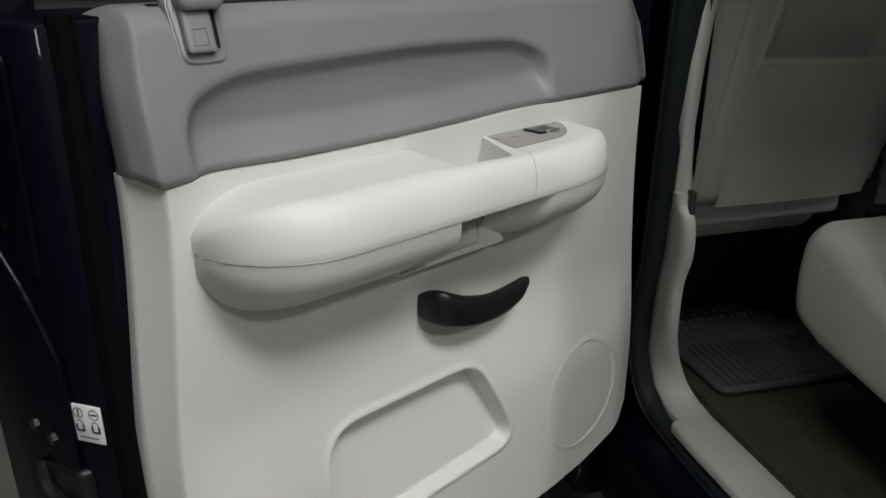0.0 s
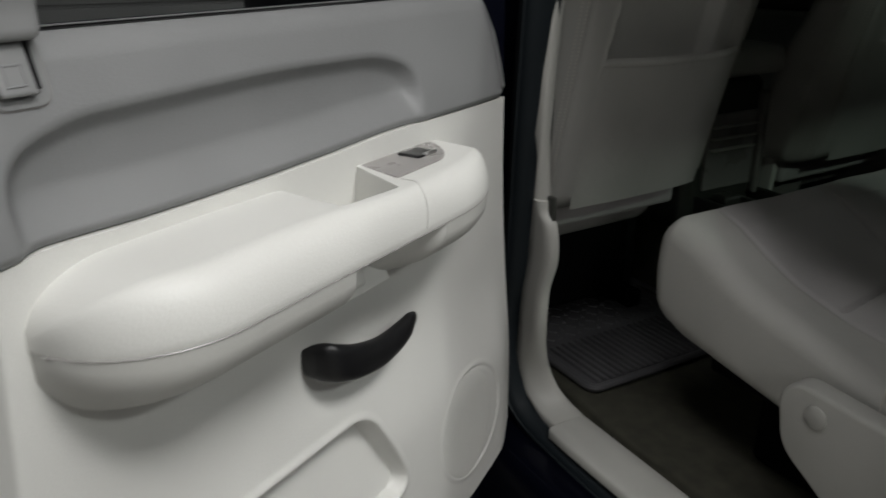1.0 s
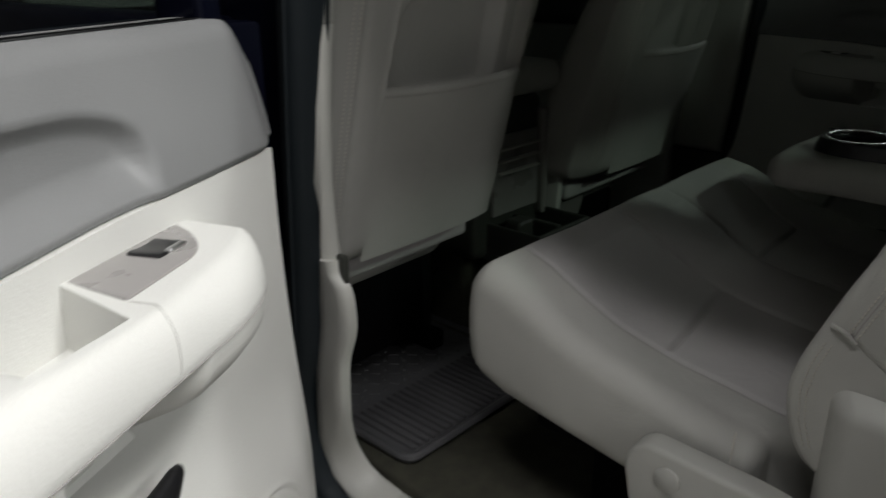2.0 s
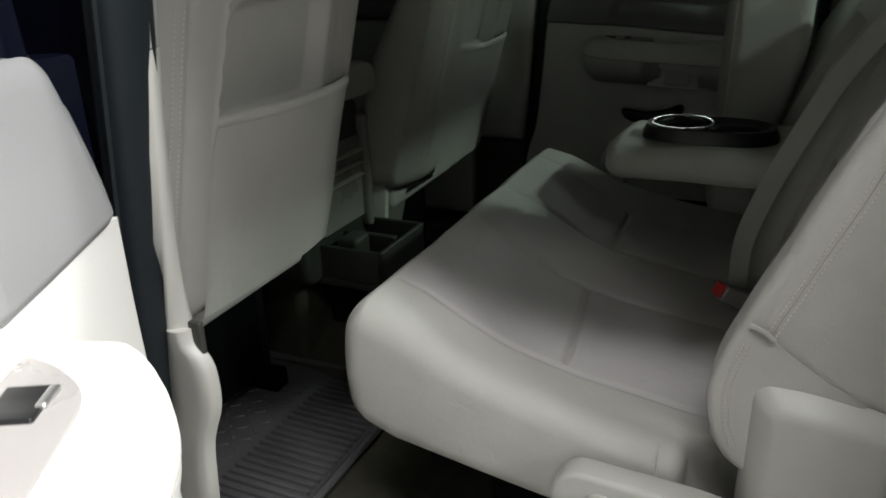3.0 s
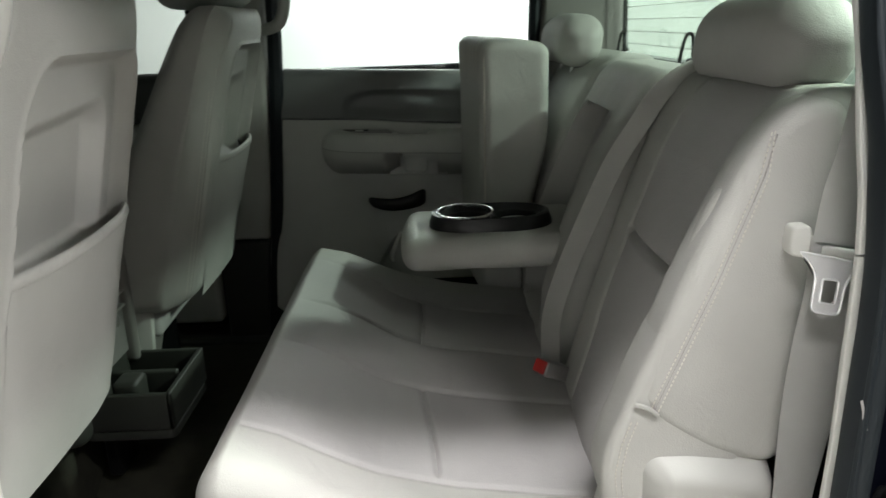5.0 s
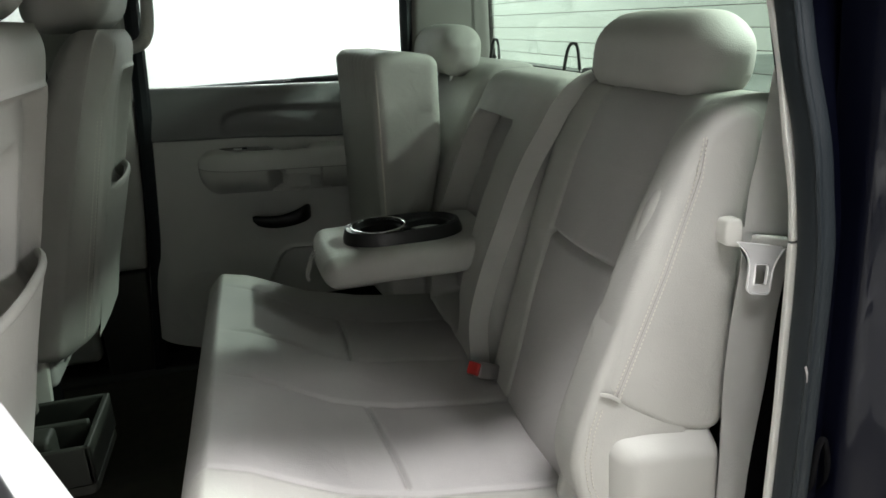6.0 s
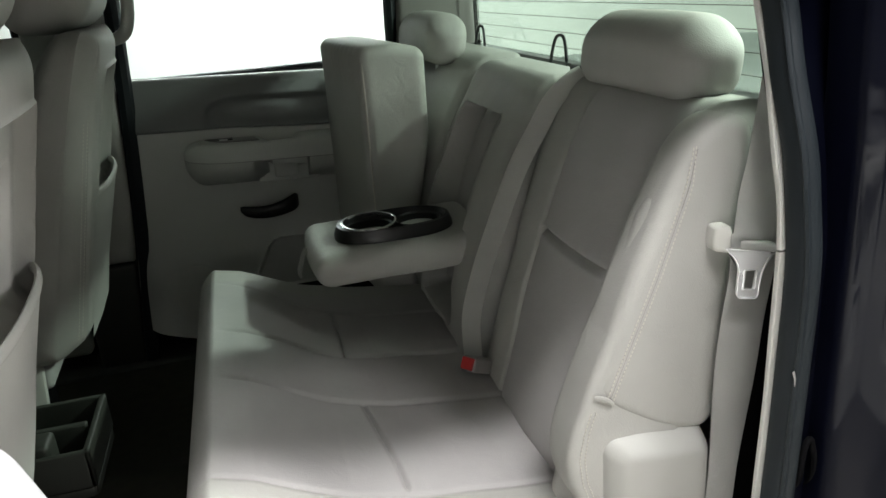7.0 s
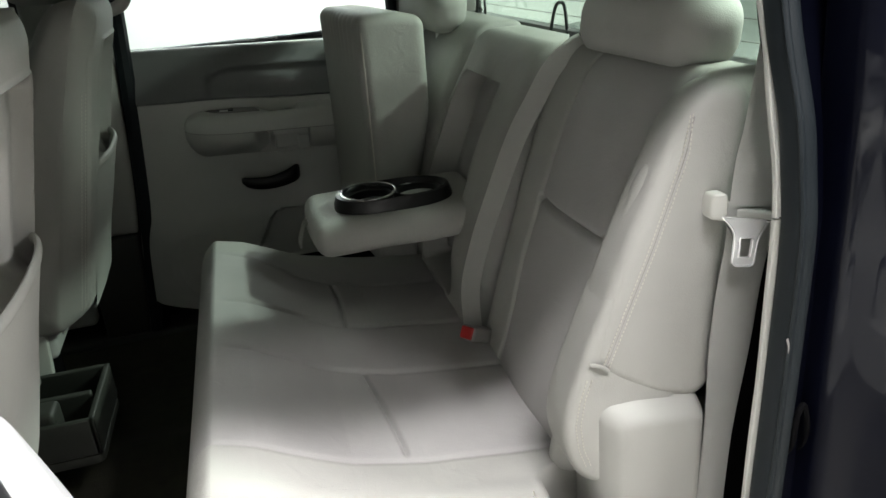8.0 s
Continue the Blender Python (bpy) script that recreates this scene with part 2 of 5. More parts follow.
def round_poly(corners, radius, seg=6):
    """A polygon of (x, y) with its corners rounded; radius: one for all, or one each."""
    out, n = [], len(corners)
    for i, c in enumerate(corners):
        r = radius[i] if isinstance(radius, (list, tuple)) else radius
        c, a, b = Vector(c), Vector(corners[i - 1]), Vector(corners[(i + 1) % n])
        u, v = (a - c).normalized(), (b - c).normalized()
        d = min(r, (a - c).length * 0.49, (b - c).length * 0.49)
        p, q = c + u * d, c + v * d
        for s in range(seg + 1):
            t = s / seg
            out.append(tuple((1 - t) ** 2 * p + 2 * t * (1 - t) * c + t * t * q))
    return out


def stitches(pts, out, pitch=0.0075, size=0.0045, r=0.0009):
    """A row of short thread stitches along a line; out points away from the surface."""
    P = [Vector(p) for p in pts]
    out = Vector(out).normalized()
    bm, left = bmesh.new(), 0.0
    for a, b in zip(P, P[1:]):
        d = (b - a).length
        t = (b - a) / d
        w = t.cross(out).normalized()
        while left < d:
            c = a + t * left
            ring = []
            for e, q in ((-0.5, 0.5), (0.0, 1.0), (0.5, 0.5)):
                ring.append([bm.verts.new(c + t * e * size + w * r * q * x + out * r * q * y) for x, y in ((-1, -0.4), (-0.5, 0.8), (0.5, 0.8), (1, -0.4))])
            for u, v in zip(ring, ring[1:]):
                for i in range(4):
                    bm.faces.new((u[i], u[(i + 1) % 4], v[(i + 1) % 4], v[i]))
            left += pitch
        left -= d
    return bm


def poly_distance(p, poly):
    """Signed distance to a polygon, negative inside."""
    x, y = p
    best, inside, n = 1e9, False, len(poly)
    for i in range(n):
        ax, ay = poly[i]
        bx, by = poly[(i + 1) % n]
        dx, dy = bx - ax, by - ay
        t = min(max(((x - ax) * dx + (y - ay) * dy) / (dx * dx + dy * dy + 1e-12), 0), 1)
        best = min(best, math.hypot(x - ax - t * dx, y - ay - t * dy))
        if (ay > y) != (by > y) and x < (bx - ax) * (y - ay) / (by - ay) + ax:
            inside = not inside
    return -best if inside else best


def sheet(us, vs, f):
    bm = bmesh.new()
    grid = [[bm.verts.new(f(u, v)) for v in vs] for u in us]
    for i in range(len(us) - 1):
        for j in range(len(vs) - 1):
            bm.faces.new((grid[i][j], grid[i + 1][j], grid[i + 1][j + 1], grid[i][j + 1]))
    return bm


def steps(a, b, n):
    return [a + (b - a) * i / n for i in range(n + 1)]


def join(*bms):
    out = bms[0]
    for b in bms[1:]:
        me = bpy.data.meshes.new("join")
        b.to_mesh(me)
        b.free()
        out.from_mesh(me)
        bpy.data.meshes.remove(me)
    return out


# ---------------------------------------------------------------- the garage round the truck


def structure(name, bm, mat, label, category):
    return tagged(part(name, bm, mat), label, category, "", "structure")


structure("ground", rbox((-6, -5, -0.1), (7, 6, 0.1), 0.01), CONCRETE, "stained grey concrete garage floor", "floor")
structure("wall_north", rbox((-6, 5.6, 0.1), (7, 5.8, 3.6), 0.01), WALLWHITE, "bright white painted garage wall", "wall")
structure("wall_south", rbox((-6, -4.8, 0.1), (7, -4.6, 3.6), 0.01), WALLDARK, "dark stained garage wall", "wall")
structure("ceiling", rbox((-6, -4.8, 3.6), (7, 5.8, 3.7), 0.01), CEILGREY, "grey garage ceiling", "ceiling")
west = structure("wall_west", rbox((-5.2, -4.6, 0.1), (-5.0, 5.6, 3.6), 0.01), SLATGREY, "grey slatted garage end wall", "wall")
east = structure("wall_east", rbox((6.0, -4.6, 0.1), (6.2, 5.6, 3.6), 0.01), WALLWHITE, "white boarded garage wall", "wall")
for i in range(11):
    part("slat", rbox((-5.0, -4.6, 0.15 + 0.31 * i), (-4.97, 5.6, 0.44 + 0.31 * i), 0.01), SLATGREY, west)
    part("board", rbox((5.97, -4.6, 0.15 + 0.31 * i), (6.0, 5.6, 0.45 + 0.31 * i), 0.008), WALLWHITE, east)


def ceiling_lamp(c, sx, sy):
    t = thing("ceiling_lamp", (c[0], c[1], 3.6), "long white fluorescent ceiling lamp, lit", "lamp", "ceiling lamps")
    part("housing", rbox((c[0] - sx / 2 - 0.04, c[1] - sy / 2 - 0.04, 3.5), (c[0] + sx / 2 + 0.04, c[1] + sy / 2 + 0.04, 3.6), 0.015), WHITE, t)
    part("diffuser", rbox((c[0] - sx / 2, c[1] - sy / 2, 3.47), (c[0] + sx / 2, c[1] + sy / 2, 3.51), 0.015), TUBE, t, "glowing lamp diffuser")


# each light gets a fixture, the added fill light as well
for place, aim, sx, sy, *rest in LAMPS:
    ceiling_lamp(place, sx, sy)

# ---------------------------------------------------------------- the truck's cab
# x runs to the truck's rear, y across it from the open side; the cab's middle is near y = 0.66
cab = thing("pickup_truck", (0.3, 0.66, 0.1), "navy pickup truck with beige cab trim on garage floor", "truck")


def opening(z0=None):
    """The open doorway's edge: down the middle pillar, along the sill, up the rear pillar."""
    pts = [(0.318, -0.23, 1.96), (0.296, -0.24, 1.80), (0.268, -0.232, 1.64), (0.228, -0.214, 1.46), (0.182, -0.19, 1.265), (0.145, -0.172, 1.11), (0.10, -0.158, 0.99), (0.085, -0.148, 0.90),
           (0.10, -0.138, 0.81), (0.15, -0.132, 0.765), (0.30, -0.13, 0.75), (0.5, -0.13, 0.75), (0.8, -0.13, 0.755), (0.95, -0.13, 0.775), (1.02, -0.13, 0.83), (1.05, -0.13, 0.95),
           (1.061, -0.13, 1.19), (1.065, -0.13, 1.29), (1.0685, -0.13, 1.42), (1.07, -0.13, 1.48), (1.069, -0.13, 1.545), (1.068, -0.123, 1.6), (1.0675, -0.112, 1.66), (1.063, -0.088, 1.743), (1.0586, -0.068, 1.8265), (1.01, -0.08, 1.92), (0.86, -0.17, 1.955), (0.6, -0.2, 1.965), (0.318, -0.23, 1.96)]
    return pts


EDGE = curve_points(opening(), 5)


def band(profile, path=EDGE):
    """A band that follows the doorway; profile(rear) gives (outward from its edge, depth towards the cab) pairs, rear is 1 on the rear pillar."""
    c = Vector((0.58, 0, 1.4))
    rings = []
    for i, p in enumerate(path):
        t = (path[min(i + 1, len(path) - 1)] - path[max(i - 1, 0)])
        o = Vector((t.z, 0, -t.x)).normalized()
        if o.dot(Vector((p.x - c.x, 0, p.z - c.z))) < 0:
            o = -o
        rings.append([p + o * a + Vector((0, d, 0)) for a, d in profile(smooth(0.8, 1.02, p.x))])
    return loft(rings, True, False)


def seal_profile(rear):
    ca, ra, ry = 0.028 - 0.0205 * rear, 0.026 - 0.0115 * rear, 0.036 - 0.014 * rear
    out = []
    for k in range(20):
        a = 2 * math.pi * k / 20
        out.append((ca + ra * math.copysign(abs(math.cos(a)) ** 0.8, math.cos(a)), ry * math.copysign(abs(math.sin(a)) ** 0.8, math.sin(a))))
    return out


part("weatherstrip", band(seal_profile), RUBBER, cab, "black rubber door seal", 60)
part("seal_lip", band(lambda r: [(c + 0.004 * math.cos(k), d + 0.004 * math.sin(k)) for c, d in [(0.028 * (1 - r) - 0.004, -(0.035 - 0.0135 * r))] for k in (0, 1.05, 2.1, 3.14, 4.2, 5.25)]), RUBBER, cab, "", 60)
part("body_frame", band(lambda r: [(0.05 * (1 - r) + 0.002, 0.002), (0.2, -0.012 + 0.014 * r), (0.2, 0.04), (0.05 * (1 - r) + 0.002, 0.036)]), NAVY, cab, "glossy navy painted door frame")
# light trim inside the seal: middle pillar, sill plate and rear pillar
def lean_y(z):
    return -0.13 - 0.118 * (z - 0.75)


# outer edge by the seal, inner edge by the cab, and how far the band has turned to lie flat
FOOT = [((0.181, lean_y(1.282), 1.282), (0.212, lean_y(1.28), 1.283), 0), ((0.176, lean_y(1.26), 1.26), (0.214, lean_y(1.26), 1.26), 0), ((0.17, lean_y(1.235), 1.236), (0.23, lean_y(1.235), 1.24), 0), ((0.162, lean_y(1.205), 1.207), (0.234, lean_y(1.205), 1.208), 0),
        ((0.148, lean_y(1.14), 1.142), (0.226, lean_y(1.155), 1.155), 0), ((0.12, -0.167, 1.061), (0.197, -0.171, 1.085), 0), ((0.091, -0.153, 0.945), (0.175, -0.157, 0.988), 0),
        ((0.077, -0.142, 0.851), (0.156, -0.138, 0.928), 0.1), ((0.096, -0.136, 0.803), (0.14, -0.103, 0.86), 0.4), ((0.149, -0.134, 0.778), (0.166, -0.07, 0.802), 0.8), ((0.217, -0.136, 0.775), (0.22, -0.051, 0.776), 1)]


def trim_band(rows):
    rings = []
    for o, n, flat in rows:
        o, n = Vector(o), Vector(n)
        back = Vector((0, 0.02 * (1 - flat), -0.02 * flat))
        w = (n - o).normalized()
        rings.append([o + back, o + back * 0.25, o + w * 0.005, o.lerp(n, 0.33) - back * 0.06, o.lerp(n, 0.67) - back * 0.06, n - w * 0.007, n + back * 0.35, n + back])
    return loft(rings)


def dense(rows, per=5):
    edges = [curve_points([Vector(r[k]) for r in rows], per) for k in (0, 1)]
    turn = curve_points([Vector((r[2], 0, 0)) for r in rows], per)
    return [(o, n, min(max(t.x, 0), 1)) for o, n, t in zip(*edges, turn)]


part("pillar_trim", trim_band(dense(FOOT)), TRIM, cab, "beige plastic foot of the pillar trim", 60)
part("sill_trim", trim_band([((x, y, 0.7755), (x, -0.05, 0.7765), 1) for x, y in ((0.2195, -0.152), (0.226, -0.157), (0.3, -0.158), (0.6, -0.155), (0.97, -0.15))]), TRIM, cab, "beige plastic sill plate", 60)
# height, front edge by the seal, rear edge towards the cab
PILLAR = [(1.262, 0.178, -0.189, 0.208, -0.174), (1.29, 0.187, -0.193, 0.211, -0.172), (1.417, 0.23, -0.212, 0.224, -0.184), (1.53, 0.252, -0.218, 0.24, -0.19), (1.643, 0.268, -0.222, 0.251, -0.188), (1.74, 0.284, -0.225, 0.267, -0.193), (1.83, 0.298, -0.225, 0.281, -0.196), (2.02, 0.322, -0.222, 0.306, -0.195)]
for a, b in ((0, 5), (4, 8)):
    rings = []
    for k, (z, xo, yo, xi, yi) in enumerate(PILLAR[a:b]):
        z += 0.0015 if a and not k else 0
        o, n = Vector((xo, yo, z)), Vector((xi, yi, z))
        w = (n - o).normalized()
        f = Vector((w.y, -w.x, 0))
        f = f if f.x > 0 or f.y < 0 else -f
        rings.append([o - f * 0.02, o - f * 0.004, o + w * 0.004, n - w * 0.004, n - f * 0.004, n - f * 0.02])
    part("pillar_trim", loft(rings), TRIM, cab, "beige plastic pillar trim", 60)
strip = round_poly([(-0.008, -0.004), (0.008, -0.004), (0.008, 0.004), (-0.008, 0.004)], 0.002, 3)
part("pillar_trim", sweep(curve_points([(1.052, -0.105, 0.84), (1.0611, -0.105, 1.19), (1.0665, -0.105, 1.32), (1.0681, -0.105, 1.425), (1.0691, -0.105, 1.48), (1.0695, -0.105, 1.5395)], 5), strip, (1, 0, 0)), TRIM, cab, "beige plastic rear pillar trim", 60)
part("pillar_trim", sweep(curve_points([(1.0695, -0.105, 1.5425), (1.0683, -0.1, 1.6), (1.066, -0.087, 1.66), (1.0673, -0.065, 1.743), (1.061, -0.045, 1.8268), (1.045, -0.04, 1.92)], 5), strip, (1, 0.1, 0)), TRIM, cab, "beige plastic upper pillar trim", 60)
part("trim_clip", rbox((0.206, -0.176, 1.238), (0.226, -0.166, 1.292), 0.003, (2, 1, 3)), STONE, cab, "dark plastic clip behind the pillar trim")
part("door_striker", tube([(1.088, -0.128, 1.215), (1.086, -0.146, 1.24), (1.088, -0.148, 1.285), (1.096, -0.148, 1.3), (1.106, -0.146, 1.27), (1.112, -0.14, 1.235), (1.114, -0.126, 1.21)], 0.004, 8), DARKGAP, cab, "dark door striker loop")
# solid block painted near black in place of the cavity's shade
part("pillar_inner", rbox((1.115, 0.012, 0.78), (1.2, 0.07, 2.02), 0.01, (2, 2, 10), lambda p: Vector((p.x + 0.045 * smooth(1.45, 1.75, p.z), p.y, p.z))), DARKGAP, cab, "near-black block for the shaded cavity behind the belt")
# body sides: bodies of the pillars beyond the doorway
def lean(bm, y0=-0.13, slope=-0.105):
    for v in bm.verts:
        v.co.y += y0 + slope * (v.co.z - 0.75) / 0.89
    return bm


part("middle_pillar", lean(prism([(0.02, 0.6), (0.05, 1.0), (0.13, 1.4), (0.24, 2.02), (-0.02, 2.02), (-0.08, 1.4), (-0.12, 0.6)], 0.02, 0.1, "xz", 0.01)), NAVY, cab)
part("sill_panel", rbox((-1.2, -0.25, 0.5), (1.25, -0.11, 0.725), 0.04, (20, 3, 3), k=4), NAVY, cab, "navy painted rocker panel")


def rear_quarter(p):
    q = Vector(p)
    s = smooth(1.11, 1.24, p.x)
    if p.y < -0.1:
        q.y += -0.10 * s + 0.02 * max(0, p.z - 1.7) / 0.3
    return q


part("rear_quarter_panel", rbox((1.11, -0.17, 0.55), (1.42, -0.09, 2.05), 0.02, (24, 2, 30), rear_quarter), NAVY, cab, "navy painted cab corner")
# scratch on the seal
part("scuff_mark", sweep(curve_points([(1.0575, -0.1531, 1.406), (1.061, -0.1534, 1.394), (1.0622, -0.1534, 1.385), (1.0665, -0.1526, 1.372)], 4), [(-0.0018, -0.0002), (0.0006, -0.0003), (0.0014, -0.0002), (0.0008, 0.0003), (-0.001, 0.0004)], (1, 0, 0)), GREYPLATE, cab, "pale scuff on the rubber seal")
part("floor_pan", rbox((-1.3, -0.06, 0.72), (1.22, 1.6, 0.8), 0.01, (30, 20, 2), lambda p: Vector((p.x, p.y, p.z + (0.012 * noise.noise(p * 6) if p.z > 0.78 else 0) + (0.11 * math.exp(-(((p.y - 0.68) / 0.16) ** 2)) if p.z > 0.78 else 0)))), CARPET, cab, "dark tan carpeted cab floor")
part("roof_lining", rbox((-1.3, -0.1, 2.03), (1.25, 1.62, 2.06), 0.01), HEADLINER, cab, "grey cloth headliner")
part("roof", rbox((-1.4, -0.22, 2.065), (1.3, 1.66, 2.12), 0.02), NAVY, cab)
part("roof_rail", sweep([(-1.2, -0.14, 2.02), (0.3, -0.13, 2.0), (0.98, -0.1, 1.97)], disc(10, 0.035), (0, 0, 1)), TRIM, cab)

part("far_body_side", rbox((-1.3, 1.62, 0.5), (1.3, 1.68, 1.655), 0.02, (4, 2, 4)), NAVY, cab, "navy painted far body side")
part("cowl", rbox((-1.6, -0.2, 0.5), (-1.3, 1.68, 1.56), 0.04, (3, 6, 4)), NAVY, cab)

part("front_door_side", rbox((-1.32, -0.31, 0.5), (0.1, -0.22, 1.65), 0.03, (6, 2, 6)), NAVY, cab, "navy painted front body side")
part("front_side_glass", rbox((-1.3, -0.262, 1.64), (0.08, -0.257, 2.05), 0.001), DARKGLASS, cab, "clear front side glass")
part("hood", rbox((-2.75, -0.12, 0.9), (-1.42, 1.5, 1.46), 0.12, (10, 10, 5), lambda p: Vector((p.x, p.y, p.z - 0.12 * smooth(-1.4, -2.75, p.x) * smooth(1.0, 1.4, p.z) - 0.03 * ((p.y - 0.69) / 0.8) ** 2)), 5), NAVY, cab, "navy painted bonnet")
for y0, y1 in ((-0.3, -0.08), (1.46, 1.68)):
    part("front_wing", rbox((-2.75, y0, 0.92), (-1.32, y1, 1.36), 0.06, (8, 3, 4), None, 4), NAVY, cab, "navy painted front wing")
part("front_bumper", rbox((-2.9, -0.28, 0.5), (-2.7, 1.66, 0.86), 0.06, (3, 10, 3), None, 4), CHROME, cab, "bright front bumper")
part("tailgate", rbox((3.26, -0.28, 0.7), (3.33, 1.63, 1.57), 0.02, (2, 8, 4)), NAVY, cab, "navy painted tailgate")
part("bed_front", rbox((1.44, -0.28, 0.7), (1.5, 1.63, 1.53), 0.02, (2, 8, 4)), NAVY, cab)

# rear wall with its window
GY0, GY1, GZ0, GZ1 = -0.03, 1.5, 1.675, 2.0


def rear_wall_ring(y0, y1, z0, z1, Y0, Y1, Z0, Z1, x0, x1, bev):
    a = round_poly([(y0, z0), (y1, z0), (y1, z1), (y0, z1)], 0.05)
    b = round_poly([(Y0, Z0), (Y1, Z0), (Y1, Z1), (Y0, Z1)], 0.06)
    rings = [[Vector((x0, *p)) for p in a], [Vector((x0, *p)) for p in b], [Vector((x1, *p)) for p in b], [Vector((x1, *p)) for p in a], [Vector((x0, *p)) for p in a]]
    return loft(rings, True, False)


part("rear_wall", rear_wall_ring(GY0 - 0.02, GY1 + 0.02, GZ0 - 0.02, GZ1 + 0.02, -0.12, 1.62, 0.75, 2.04, 1.2, 1.222, 0), TRIM, cab, "beige plastic rear cab wall")
win = part("rear_window", rear_wall_ring(GY0, GY1, GZ0, GZ1, GY0 - 0.022, GY1 + 0.022, GZ0 - 0.022, GZ1 + 0.022, 1.192, 1.226, 0), BLACK, cab, "wide rear cab window with black frame")
part("pane", rbox((1.212, GY0 - 0.005, GZ0 - 0.005), (1.217, GY1 + 0.005, GZ1 + 0.005), 0.001), GLASS, win, "green-tinted rear glass")
for i in range(8):
    part("defroster_wire", rbox((1.2095, GY0, 1.702 + 0.033 * i), (1.211, GY1, 1.7032 + 0.033 * i), 0.0004, (1, 1, 1)), WIRE, win)
for y in (GY1 - 0.06, GY0 + 0.06):
    part("defroster_bus", rbox((1.2095, y, GZ0), (1.211, y + 0.004, GZ1), 0.0004, (1, 1, 1)), WIRE, win)
part("rear_shelf", rbox((1.1, 0.04, 1.60), (1.2, 1.5, 1.655), 0.02, (4, 20, 3)), TRIM, cab, "beige trim ledge below the rear window")

# far side wall, pillars and headers
part("far_pillar", prism([(0.068, 1.14), (0.1, 1.14), (0.125, 1.3), (0.15, 1.66), (0.165, 2.03), (-0.06, 2.03), (-0.06, 1.14)], 1.49, 1.62, "xz", 0.02, 3), TRIM, cab, "beige plastic middle pillar trim")
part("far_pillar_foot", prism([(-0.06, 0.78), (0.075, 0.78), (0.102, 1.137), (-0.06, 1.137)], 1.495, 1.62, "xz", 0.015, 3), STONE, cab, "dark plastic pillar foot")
part("far_seal", sweep(curve_points([(0.085, 1.505, 0.78), (0.105, 1.505, 0.95), (0.14, 1.505, 1.24), (0.175, 1.505, 1.66), (0.195, 1.505, 2.02)], 6), disc(8, 0.022), (0, 1, 0)), RUBBER, cab, "black rubber door seal")
part("far_rear_pillar", prism([(0.965, 0.78), (1.21, 0.78), (1.21, 2.03), (0.99, 2.03), (0.955, 1.66)], 1.47, 1.66, "xz", 0.02, 3), SHADED_BEIGE, cab, "far rear pillar trim in beige plastic darkened for shade")
part("far_seal", sweep(curve_points([(0.955, 1.5, 0.9), (0.95, 1.5, 1.66), (0.965, 1.5, 2.02)], 6), disc(8, 0.02), (0, 1, 0)), RUBBER, cab, "black rubber door seal")
part("far_roof_rail", rbox((-1.3, 1.48, 1.97), (1.2, 1.66, 2.04), 0.03, (6, 3, 3)), TRIM, cab)
part("far_sill", rbox((-1.3, 1.47, 0.74), (1.2, 1.62, 0.815), 0.015, (6, 3, 3)), STONE, cab)
part("dashboard", rbox((-1.5, -0.15, 0.8), (-1.15, 1.62, 1.55), 0.1, (4, 12, 6), k=4), BLACK, cab, "dark dashboard")
part("windscreen_frame", rear_wall_ring(-0.02, 1.5, 1.6, 1.98, -0.2, 1.68, 1.5, 2.08, -1.4, -1.35, 0), BLACK, cab)
part("windscreen", rbox((-1.38, -0.02, 1.58), (-1.375, 1.52, 2.0), 0.001), GLASS, cab, "green-tinted windscreen")

# truck bed with its soft cover, behind the cab
part("bed_side", rbox((1.45, -0.3, 0.7), (3.3, -0.2, 1.57), 0.03), NAVY, cab)
part("bed_side", rbox((1.45, 1.55, 0.7), (3.3, 1.65, 1.57), 0.03), NAVY, cab)
part("bed_cover", rbox((1.45, -0.28, 1.54), (3.3, 1.62, 1.605), 0.02, (60, 40, 2), lambda p: Vector((p.x, p.y, p.z + 0.025 * noise.noise(Vector((p.x * 3.5, p.y * 1.2, 0))) + 0.012 * noise.noise(Vector((p.x * 11, p.y * 3, 5)))))), TARP, cab, "wrinkled grey vinyl bed cover")

# ---------------------------------------------------------------- doors
POCKET_CORNERS = [(0.625, 1.165), (0.372, 1.165), (0.295, 1.012), (0.625, 0.995)]


POCKET = round_poly(POCKET_CORNERS, [0.05, 0.035, 0.045, 0.03])


def panel_edge(u):
    """Height of the line between the grey top and the light lower panel."""
    return interp(u, [(0, 1.516), (0.15, 1.516), (0.21, 1.5165), (0.3, 1.5155), (0.39, 1.511), (0.49, 1.508), (0.57, 1.507), (0.64, 1.507), (0.70, 1.509), (0.73, 1.5095), (0.757, 1.506), (0.80, 1.503), (0.82, 1.512)])


def panel_low(u):
    """Lower edge of the door panel."""
    return interp(u, [(-0.04, 1.02), (-0.036, 0.985), (-0.025, 0.955), (-0.005, 0.93), (0.03, 0.905), (0.08, 0.886), (0.13, 0.87), (0.19, 0.86), (0.3, 0.855), (0.72, 0.855), (0.8, 0.87), (0.84, 0.91)])


def soft_ramp(x):
    """Nought, then a straight slope after a short bend."""
    return 0.0 if x < 0 else (x * x / 0.2 if x < 0.1 else x - 0.05)


